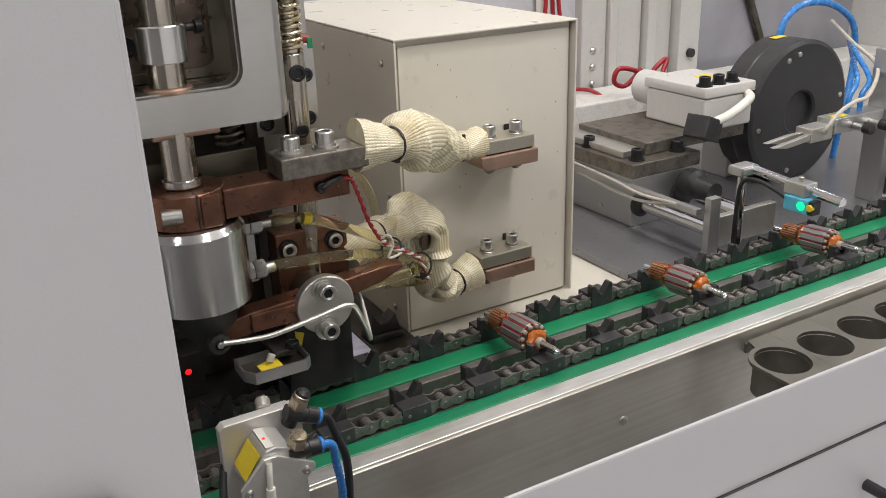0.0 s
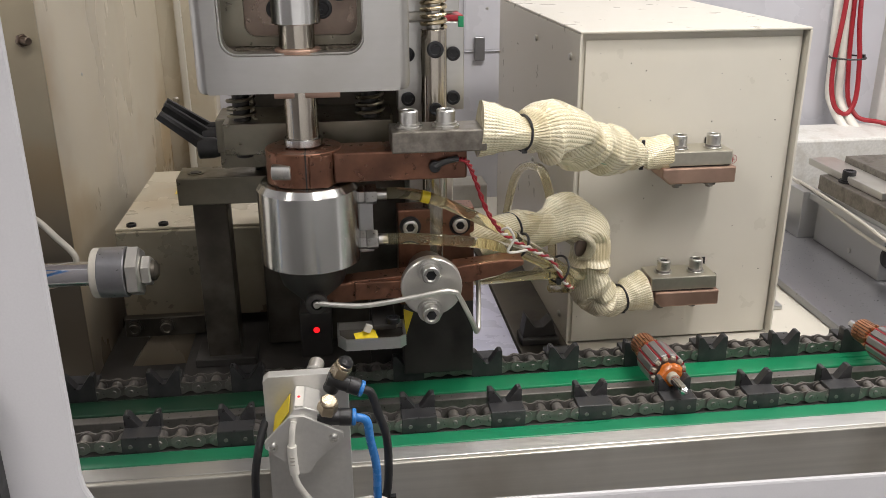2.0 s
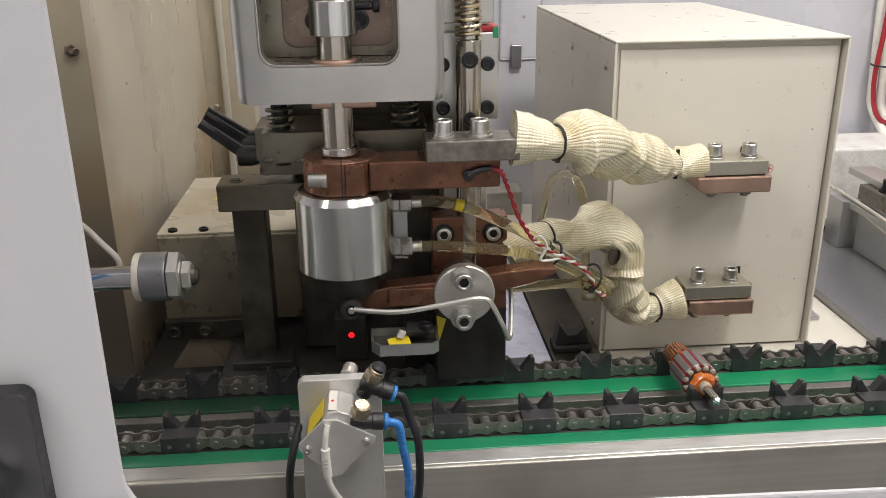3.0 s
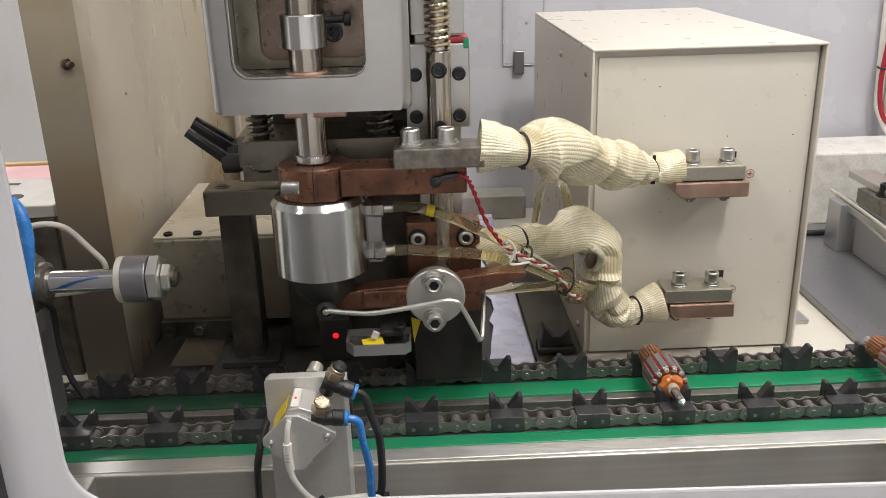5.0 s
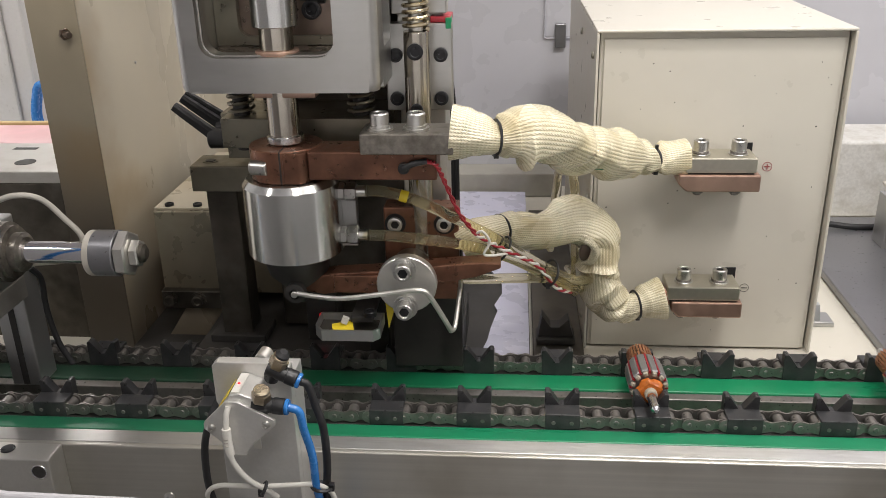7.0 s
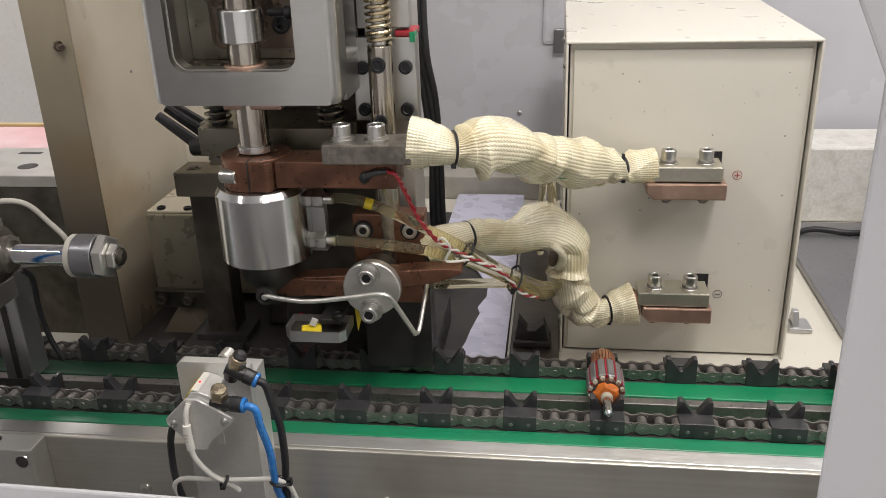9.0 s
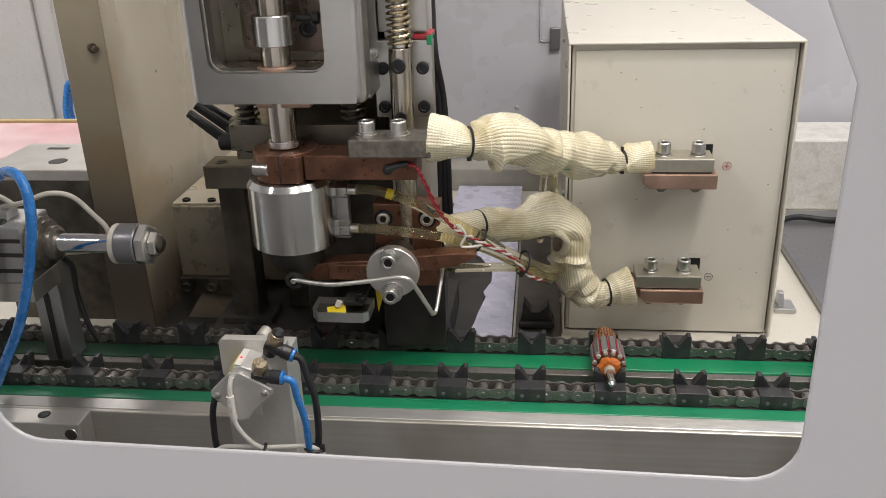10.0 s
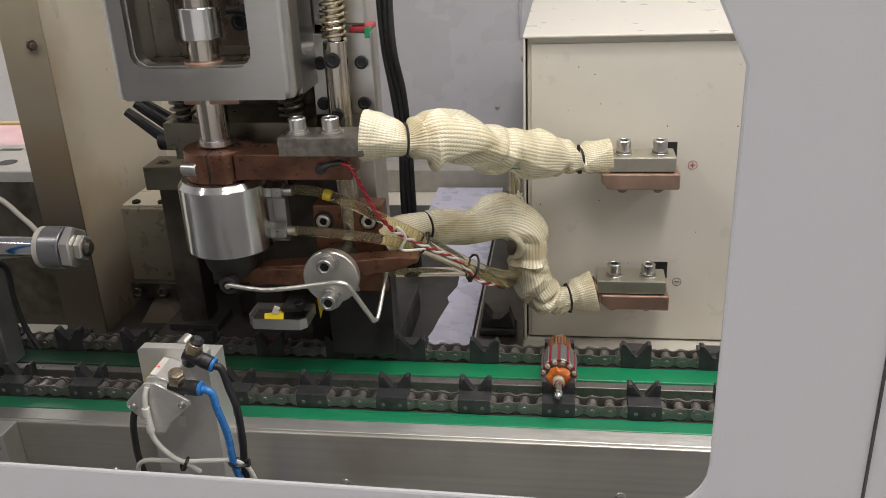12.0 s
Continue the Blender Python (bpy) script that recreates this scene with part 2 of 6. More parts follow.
M_RED = material("red_insulation", (0.33, 0.018, 0.028), 0.38, 0.0, 100, 0.1, 0.02)
M_WHITEWIRE = material("white_insulation", (0.72, 0.70, 0.64), 0.4, 0.0, 100, 0.06, 0.02)
M_BUSH = material("cream_bush", (0.42, 0.38, 0.30), 0.45, 0.0, 100, 0.08, 0.03, (0.16, 0.13, 0.10), 50, 0.6)
M_GREYWIRE = material("grey_insulation", (0.50, 0.47, 0.41), 0.45, 0.0, 100, 0.08, 0.02)
M_BLUE = material("blue_air_hose", (0.035, 0.20, 0.55), 0.25, 0.0, 100, 0.08, 0.0)
M_YELLOW = material("yellow_sticker", (0.78, 0.60, 0.03), 0.4, 0.0, 100, 0.06, 0.0)
M_BRASS = material("dull_brass", (0.44, 0.37, 0.27), 0.30, 0.95, 100, 0.08, 0.0, (0.25, 0.20, 0.13), 60, 0.5)
M_SPRING = material("brass_spring_wire", (0.55, 0.47, 0.32), 0.28, 1.0, 100, 0.08, 0.0)
M_RESIN = material("orange_trickle_resin", (0.56, 0.15, 0.02), 0.25, 0.0, 160, 0.25, 0.1, (0.35, 0.07, 0.01), 90, 0.6)
M_LAMIN = material("laminated_iron", (0.34, 0.34, 0.345), 0.4, 0.8, 400, 0.12, 0.05, stretch=(1, 30, 1))
M_COMM = material("bright_commutator_copper", (0.55, 0.27, 0.15), 0.36, 0.85, 100, 0.12, 0.03)
M_WALL = material("hall_wall_paint", (0.74, 0.74, 0.75), 0.6, 0.0, 3, 0.05, 0.0)
M_FLOOR = material("hall_floor_coating", (0.72, 0.72, 0.74), 0.18, 0.0, 4, 0.06, 0.0, (0.4, 0.4, 0.42), 1.5, 0.4)
M_PANEL = material("light_grey_panel", (0.56, 0.56, 0.60), 0.28, 0.0, 6, 0.05, 0.0, (0.51, 0.51, 0.55), 2.5, 0.3)
M_WHITEPAINT = material("off_white_paint", (0.56, 0.55, 0.53), 0.38, 0.0, 120, 0.03, 0.02, (0.52, 0.50, 0.45), 9, 0.4)
M_WHITEDIRT = material("specked_off_white_paint", (0.66, 0.65, 0.62), 0.42, 0.0, 220, 0.10, 0.05, (0.42, 0.39, 0.33), 45, 0.5)
M_SMOKED = material("smoked_acrylic", (0.32, 0.32, 0.35), 0.12, 0.0, 5, 0.2, 0.0, (0.20, 0.20, 0.22), 4, 0.6)
M_DISC = material("matt_black_casting", (0.030, 0.030, 0.031), 0.42, 0.0, 90, 0.2, 0.05, (0.05, 0.05, 0.05), 20, 0.4)
M_CYAN = material("cyan_plastic", (0.10, 0.45, 0.62), 0.35, 0.0, 90, 0.06, 0.0)
M_PINK = material("faded_pink_board", (0.60, 0.36, 0.37), 0.5, 0.0, 20, 0.1, 0.0, (0.66, 0.58, 0.58), 5, 0.7)
M_YELLOW_TAN = material("tan_edge", (0.45, 0.33, 0.15), 0.5, 0.0, 20, 0.1, 0.0)
M_RED_DOT = glow("red_glow", (1.0, 0.01, 0.015), 1.6)
M_GREEN_DOT = glow("green_indicator", (0.0, 0.85, 0.22), 2.5)


# ---------- mesh helpers ----------
def box(x0, x1, y0, y1, z0, z1, bevel=0.001, seg=2):
    bm = bmesh.new()
    bmesh.ops.create_cube(bm, size=1)
    for v in bm.verts:
        v.co = ((x0 + x1) / 2 + v.co.x * (x1 - x0), (y0 + y1) / 2 + v.co.y * (y1 - y0), (z0 + z1) / 2 + v.co.z * (z1 - z0))
    if bevel:
        bmesh.ops.bevel(bm, geom=bm.edges[:], offset=bevel, segments=seg, affect="EDGES", profile=0.5)
    return bm


def lathe(profile, origin, axis=(0, 0, 1), seg=40):
    """A turned body: profile rows of (radius, height along the axis)."""
    bm = bmesh.new()
    q = Vector((0, 0, 1)).rotation_difference(Vector(axis).normalized())
    rings = []
    for r, h in profile:
        ring = []
        for i in range(seg):
            a = 2 * math.pi * i / seg
            ring.append(bm.verts.new(Vector(origin) + q @ Vector((max(r, 1e-5) * math.cos(a), max(r, 1e-5) * math.sin(a), h))))
        rings.append(ring)
    for a, b in zip(rings, rings[1:]):
        for i in range(seg):
            bm.faces.new((a[i], a[(i + 1) % seg], b[(i + 1) % seg], b[i]))
    bm.faces.new(list(reversed(rings[0])))
    bm.faces.new(rings[-1])
    bmesh.ops.recalc_face_normals(bm, faces=bm.faces[:])
    return bm


def rod(p, q, r, seg=24, edge=0.0006):
    d = Vector(q) - Vector(p)
    h = d.length
    e = min(edge, r * 0.3, h * 0.3)
    return lathe([(r - e, 0), (r, e), (r, h - e), (r - e, h)], p, d, seg)


def smooth_path(points, n):
    """Catmull-Rom through the points."""
    pts = [Vector(p) for p in points]
    pts = [2 * pts[0] - pts[1]] + pts + [2 * pts[-1] - pts[-2]]
    out = []
    for i in range(1, len(pts) - 2):
        a, b, c, d = pts[i - 1:i + 3]
        for k in range(n):
            t = k / n
            out.append(0.5 * ((2 * b) + (c - a) * t + (2 * a - 5 * b + 4 * c - d) * t * t + (3 * b - a - 3 * c + d) * t ** 3))
    out.append(pts[-2])
    return out


def tube(points, radius, seg=12, n=8, shape=None):
    """A round bar or hose swept through the points; shape(s, angle) scales the radius, s from 0 to 1."""
    path = smooth_path(points, n) if n else [Vector(p) for p in points]
    bm = bmesh.new()
    uv = bm.loops.layers.uv.new("UVMap")
    t0 = (path[1] - path[0]).normalized()
    side = t0.orthogonal().normalized()
    rings, lengths, run = [], [], 0.0
    for i, p in enumerate(path):
        t = (path[min(i + 1, len(path) - 1)] - path[max(i - 1, 0)]).normalized()
        side = (side - t * side.dot(t)).normalized()
        up = t.cross(side)
        if i:
            run += (p - path[i - 1]).length
        lengths.append(run)
        s = i / (len(path) - 1)
        ring = []
        for k in range(seg):
            a = 2 * math.pi * k / seg
            r = radius * (shape(s, a) if shape else 1)
            ring.append(bm.verts.new(p + side * (r * math.cos(a)) + up * (r * math.sin(a))))
        rings.append(ring)
    for i in range(len(rings) - 1):
        for k in range(seg):
            f = bm.faces.new((rings[i][k], rings[i][(k + 1) % seg], rings[i + 1][(k + 1) % seg], rings[i + 1][k]))
            for loop, (kk, ii) in zip(f.loops, ((k, i), (k + 1, i), (k + 1, i + 1), (k, i + 1))):
                loop[uv].uv = (kk / seg, lengths[ii])
    bm.faces.new(list(reversed(rings[0])))
    bm.faces.new(rings[-1])
    bmesh.ops.recalc_face_normals(bm, faces=bm.faces[:])
    return bm


def slab(outline, axis, a0, a1, bevel=0.0):
    """A plate: a closed outline of pairs, thick from a0 to a1 along the axis (pairs are the two other axes in order)."""
    bm = bmesh.new()
    put = {"x": lambda u, v, w: (w, u, v), "y": lambda u, v, w: (u, w, v), "z": lambda u, v, w: (u, v, w)}[axis]
    lo = [bm.verts.new(put(u, v, a0)) for u, v in outline]
    hi = [bm.verts.new(put(u, v, a1)) for u, v in outline]
    n = len(outline)
    for i in range(n):
        bm.faces.new((lo[i], lo[(i + 1) % n], hi[(i + 1) % n], hi[i]))
    bm.faces.new(lo)
    bm.faces.new(hi)
    bmesh.ops.recalc_face_normals(bm, faces=bm.faces[:])
    if bevel:
        bmesh.ops.bevel(bm, geom=bm.edges[:], offset=bevel, segments=2, affect="EDGES", profile=0.5)
    return bm


def holed(outer, inner, axis, a0, a1):
    """A plate with one opening; outer and inner outlines have equally many points."""
    bm = bmesh.new()
    put = {"x": lambda u, v, w: (w, u, v), "y": lambda u, v, w: (u, w, v), "z": lambda u, v, w: (u, v, w)}[axis]
    rows = [[bm.verts.new(put(u, v, w)) for u, v in line] for line in (outer, inner) for w in (a0, a1)]
    n = len(outer)
    for i in range(n):
        j = (i + 1) % n
        for a, b in ((0, 1), (2, 3), (0, 2), (1, 3)):
            bm.faces.new((rows[a][i], rows[a][j], rows[b][j], rows[b][i]))
    bmesh.ops.recalc_face_normals(bm, faces=bm.faces[:])
    return bm


def rounded(x0, x1, z0, z1, r, seg=6):
    """A rounded rectangle; r is one radius or four (lower left, lower right, upper right, upper left)."""
    rs = r if isinstance(r, (list, tuple)) else [r] * 4
    out = []
    for (cx, cz, s), rr in zip(((x0, z0, 180), (x1, z0, 270), (x1, z1, 0), (x0, z1, 90)), rs):
        mx = cx + (rr if cx == x0 else -rr)
        mz = cz + (rr if cz == z0 else -rr)
        for k in range(seg + 1):
            a = radians(s + 90 * k / seg)
            out.append((mx + rr * math.cos(a), mz + rr * math.sin(a)))
    return out


def merge(*bms):
    out = bms[0]
    for b in bms[1:]:
        me = bpy.data.meshes.new("tmp")
        b.to_mesh(me)
        out.from_mesh(me)
        bpy.data.meshes.remove(me)
        b.free()
    return out


def turn(bm, m):
    bmesh.ops.transform(bm, matrix=m, verts=bm.verts[:])
    return bm


def finish(bm, name, mat, soft=True):
    me = bpy.data.meshes.new(name)
    if soft:
        for f in bm.faces:
            f.smooth = True
        for e in bm.edges:
            if len(e.link_faces) == 2:
                angle, (small, large) = e.calc_face_angle(0), sorted(f.calc_area() for f in e.link_faces)
                # broad flat faces keep their own shading beside narrow bevels
                if angle > 0.6 or (angle > 0.15 and large > 6 * small):
                    e.smooth = False
    bm.to_mesh(me)
    bm.free()
    me.materials.append(mat)
    return me


def thing(name, at, label, category, group="", kind=""):
    ob = new(name)
    ob.empty_display_size = 0.02
    ob.location = at
    return tagged(ob, label, category, group, kind)


def part(name, bm, mat, parent, label=""):
    """One mesh under a thing or under one of its parts; bm is in world places."""
    top = parent
    while top.parent:
        top = top.parent
    socket = SOCKETS.pop(id(bm), None)
    bmesh.ops.translate(bm, verts=bm.verts[:], vec=-Vector(top.location))
    ob = new(name, finish(bm, name, mat))
    ob.parent = parent
    # dark hexagon in the head: the socket's shade, put into colour
    if socket and not parent.parent and mat == M_SCREW:
        hexagon = lathe([(socket[2], 0), (socket[2], 0.0002)], socket[0] - Vector(top.location), socket[1], 6)
        socket_shade = new("socket", finish(hexagon, "socket", M_BLACKSCREW))
        socket_shade.parent = ob
    return tagged(ob, label)


def solid(name, bm, mat, label, category, kind="", group=""):
    """A thing of one single mesh."""
    return tagged(new(name, finish(bm, name, mat)), label, category, group, kind)


SOCKETS = {}


def socket_bolt(at, r, h, axis=(0, 0, 1), washer=True, depth=0.85):
    """A cap screw with a socket in its head, standing at `at` on its seat."""
    prof = [(r * 1.02, 0), (r * 1.02, h * 0.90), (r * 0.92, h), (r * 0.66, h), (r * 0.60, h - r * 0.06), (r * 0.60, h - r * 0.22), (r * 0.1, h - r * 0.22)]
    top = h
    if washer:
        prof = [(r * 1.45, -0.0002), (r * 1.45, r * 0.22), (r * 1.2, r * 0.24), (r * 1.2, r * 0.5)] + [(a, b + r * 0.5) for a, b in prof]
        top += r * 0.5
    bm = lathe(prof, at, axis, 28)
    ax = Vector(axis).normalized()
    SOCKETS[id(bm)] = (Vector(at) + ax * (top - r * 0.215), ax, r * 0.58)
    return bm


def hex_nut(at, r, h, axis=(0, 0, 1)):
    return lathe([(r * 0.9, 0), (r, h * 0.12), (r, h * 0.88), (r * 0.9, h)], at, axis, 6)


def zip_tie(center, axis, r, w=0.0024):
    q = Vector((0, 0, 1)).rotation_difference(Vector(axis).normalized())
    pts = [Vector(center) + q @ Vector((r * math.cos(a), r * math.sin(a), 0)) for a in [2 * math.pi * i / 20 for i in range(21)]]
    bm = tube(pts, w * 0.55, 6, 0)
    c = Vector(center) + q @ Vector((r, 0, 0))
    return merge(bm, box(c.x - 0.0022, c.x + 0.0022, c.y - 0.0022, c.y + 0.0022, c.z - 0.0022, c.z + 0.0042, 0.0005))


# ---------- hall ----------
HALL = (-4.0, 6.5, -3.0, 6.5, -0.85, 3.0)
X0, X1, Y0, Y1, Z0, Z1 = HALL
solid("floor", box(X0, X1, Y0, Y1, Z0 - 0.1, Z0, 0), M_FLOOR, "pale grey coated factory floor", "floor", "structure")
solid("ceiling", box(X0, X1, Y0, Y1, Z1, Z1 + 0.1, 0), M_WALL, "white factory ceiling", "ceiling", "structure")
solid("wall_north", box(X0, X1, Y1, Y1 + 0.1, Z0, Z1, 0), M_WALL, "pale grey factory wall", "wall", "structure")
solid("wall_south", box(X0, X1, Y0 - 0.1, Y0, Z0, Z1, 0), M_WALL, "pale grey factory wall", "wall", "structure")
solid("wall_west", box(X0 - 0.1, X0, Y0, Y1, Z0, Z1, 0), M_WALL, "pale grey factory wall", "wall", "structure")
solid("wall_east", box(X1, X1 + 0.1, Y0, Y1, Z0, Z1, 0), M_WALL, "pale grey factory wall", "wall", "structure")

# ---------- machine body ----------
bed = thing("machine_bed", (0.5, 1.0, -0.85), "cream painted machine bed with a grey deck plate", "machine", kind="structure")
part("cabinet", box(-0.75, 1.9, 0.60, 1.62, -0.845, -0.012, 0.004), M_CREAM, bed)
part("deck", box(-0.75, 1.9, 0.75, 1.62, -0.011, 0.0, 0.001), M_CREAM, bed)
part("grey_plate", box(0.765, 1.85, 0.77, 1.27, 0.001, 0.012, 0.0015), M_GREYPLATE, bed, "dark grey steel deck plate")
part("sooty_plate", box(-0.087, 0.3730, 0.748, 1.30, 0.001, 0.009, 0.001), M_SOOT_SHADE, bed, "sooty black base plate")
part("dirty_plate", box(0.3765, 0.4335, 0.748, 1.30, 0.001, 0.009, 0.001), M_DARKSTEEL, bed, "dirty dark base plate")
ragged = [(0.372, 0.752), (0.372, 1.382), (0.257, 1.382), (0.257, 1.150), (0.280, 1.100), (0.318, 1.060), (0.338, 1.010), (0.339, 0.975), (0.330, 0.942), (0.334, 0.925), (0.327, 0.880), (0.324, 0.850), (0.316, 0.812), (0.309, 0.752)]
part("film_sheet", slab(ragged, "z", 0.010, 0.0125), M_STRIP, bed, "crinkled lilac film sheet, torn along one edge")

# guard with its window
outer = rounded(-0.75, 1.12, -0.83, 0.74, 0.004)
inner = rounded(0.0575, 0.5560, 0.2025, 0.62, (0.03, 0.03, 0.02, 0.02))
# the upper right corner of the opening is cut off
inner = [(0.5560 - max(0.0, (z - 0.436)) * 0.48 if x > 0.4 and z > 0.43 else x, z) for x, z in inner]
inner = [(0.5560, 0.436) if (x > 0.4 and i == 14) else (x, z) for i, (x, z) in enumerate(inner)]
guard = thing("guard_panel", (0.3, 0.312, -0.83), "grey-white powder-coated guard panel with a rounded window", "panel", kind="structure")
part("sheet", holed(outer, inner, "y", 0.312, 0.3145), M_WHITE, guard)
lip = [(x, 0.3135, z) for x, z in inner]
part("window_lip", tube(lip + [lip[0]], 0.0016, 8, 0), M_WHITE, guard)
guard.rotation_euler[2] = radians(-1.37)

# ---------- conveyor ----------
L0, L1 = -0.60, 1.55
conv = thing("conveyor_frame", (0.4, 0.65, -0.25), "brushed stainless conveyor frame with green guide strips", "conveyor", kind="structure")
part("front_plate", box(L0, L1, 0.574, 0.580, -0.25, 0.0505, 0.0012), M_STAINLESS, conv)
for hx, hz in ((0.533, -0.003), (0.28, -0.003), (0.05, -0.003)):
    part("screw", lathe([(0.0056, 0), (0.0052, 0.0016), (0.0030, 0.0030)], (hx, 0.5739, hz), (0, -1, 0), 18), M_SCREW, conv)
part("front_lip", box(L0, L1, 0.5803, 0.599, 0.044, 0.0500, 0.0008), M_BRIGHT, conv, "steel lip, bright with reflected light put into the colour")
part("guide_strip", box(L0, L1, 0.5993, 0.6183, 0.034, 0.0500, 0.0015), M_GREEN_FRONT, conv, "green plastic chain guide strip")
# plain black strip under each chain
part("chain_bed", box(L0, L1, 0.6185, 0.6520, 0.034, 0.0495, 0.0008), M_SOOT_SHADE, conv, "black strip under the chain")
part("middle_lip", box(L0, L1, 0.6895, 0.7010, 0.024, 0.0385, 0.0008), M_CHAIN, conv)
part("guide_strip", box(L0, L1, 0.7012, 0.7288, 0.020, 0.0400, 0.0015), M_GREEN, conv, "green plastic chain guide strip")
part("chain_bed", box(L0, L1, 0.7290, 0.7515, 0.020, 0.0395, 0.0008), M_SOOT_SHADE, conv, "black strip under the chain")
part("trough", box(L0, L1, 0.6523, 0.6893, -0.006, 0.002, 0.0005), M_GREEN, conv, "green trough between the chains")
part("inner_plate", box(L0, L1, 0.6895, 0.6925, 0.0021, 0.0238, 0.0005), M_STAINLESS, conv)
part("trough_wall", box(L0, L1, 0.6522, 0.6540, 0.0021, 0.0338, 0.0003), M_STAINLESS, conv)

PITCH, CARRIER = 0.0157, 0.0785


def chain(name, y, z, label):
    """A roller chain along x; outer and inner links alternate."""
    root = thing(name, (0.4, y, z), label, "chain")
    h = PITCH / 2

    def plate(dy, bow):
        pts = []
        for k in range(9):
            a = radians(90 + 180 * k / 8)
            pts.append((-h + 0.0062 * math.cos(a), 0.0062 * math.sin(a)))
        pts.append((0, -0.0062 * bow))
        for k in range(9):
            a = radians(-90 + 180 * k / 8)
            pts.append((h + 0.0062 * math.cos(a), 0.0062 * math.sin(a)))
        pts.append((0, 0.0062 * bow))
        return slab(pts, "y", dy - 0.0007, dy + 0.0007)

    outer_bm = merge(plate(-0.0085, 0.68), plate(0.0085, 0.68), rod((-h, -0.0100, 0), (-h, 0.0100, 0), 0.0024, 10), rod((h, -0.0100, 0), (h, 0.0100, 0), 0.0024, 10))
    inner_bm = merge(plate(-0.0066, 0.68), plate(0.0066, 0.68), rod((-h, -0.0058, 0), (-h, 0.0058, 0), 0.0048, 14), rod((h, -0.0058, 0), (h, 0.0058, 0), 0.0048, 14))
    meshes = [finish(outer_bm, "outer_link", M_CHAIN), finish(inner_bm, "inner_link", M_CHAIN)]
    x, k = 0.4763 - CARRIER * 12 + h, 0
    while x < 1.45:
        ob = new("outer_link" if k % 2 == 0 else "inner_link", meshes[k % 2])
        ob.parent = root
        ob.location = (x - 0.4, 0, 0.0068)
        x, k = x + PITCH, k + 1
    return root


chain("roller_chain", 0.6290, 0.0497, "oiled steel roller chain on the green guide strip")
chain("roller_chain", 0.7400, 0.0397, "oiled steel roller chain on the green guide strip")


def carrier(y, base, front):
    """A V-block on the chain: a low step and a notched upright; front says on which side the step lies."""
    s = -1 if front else 1
    root = thing("v_block_carrier", (0.4763, y, base), "black nylon V-block carrier on the chain", "carrier", "carriers on the chains")
    cx, w = 0.4763, 0.0153
    lo, hi = sorted((y + s * 0.0125, y - s * 0.0045))
    part("step", box(cx - w, cx + w, lo, hi, base, base + 0.0150, 0.0007), M_CARRIER, root)
    lo, hi = sorted((y - s * 0.0045, y - s * 0.0140))
    h = base + 0.0272
    vee = [(cx - w, base), (cx + w, base), (cx + w, h - 0.0010), (cx + w - 0.001, h), (cx + w - 0.0038, h), (cx + w - 0.0050, h - 0.0012),
           (cx + 0.0018, base + 0.0138), (cx - 0.0018, base + 0.0138), (cx - w + 0.0050, h - 0.0012), (cx - w + 0.0038, h), (cx - w + 0.001, h), (cx - w, h - 0.0010)]
    part("notched_upright", slab(vee, "y", lo, hi, 0.0004), M_CARRIER, root)
    for sx in (-0.008, 0.008):
        if front:
            part("pin_head", rod((cx + sx, y - 0.0124, base + 0.0065), (cx + sx, y - 0.0131, base + 0.0065), 0.0019, 10, 0.0002), M_CHAIN, root)
    return root


for row_y, base, is_front in ((0.6310, 0.0496, True), (0.7430, 0.0396, False)):
    first = carrier(row_y, base, is_front)
    for k in range(-11, 13):
        if k:
            copy_thing(first, pose(0.4763 + k * CARRIER, row_y, base))


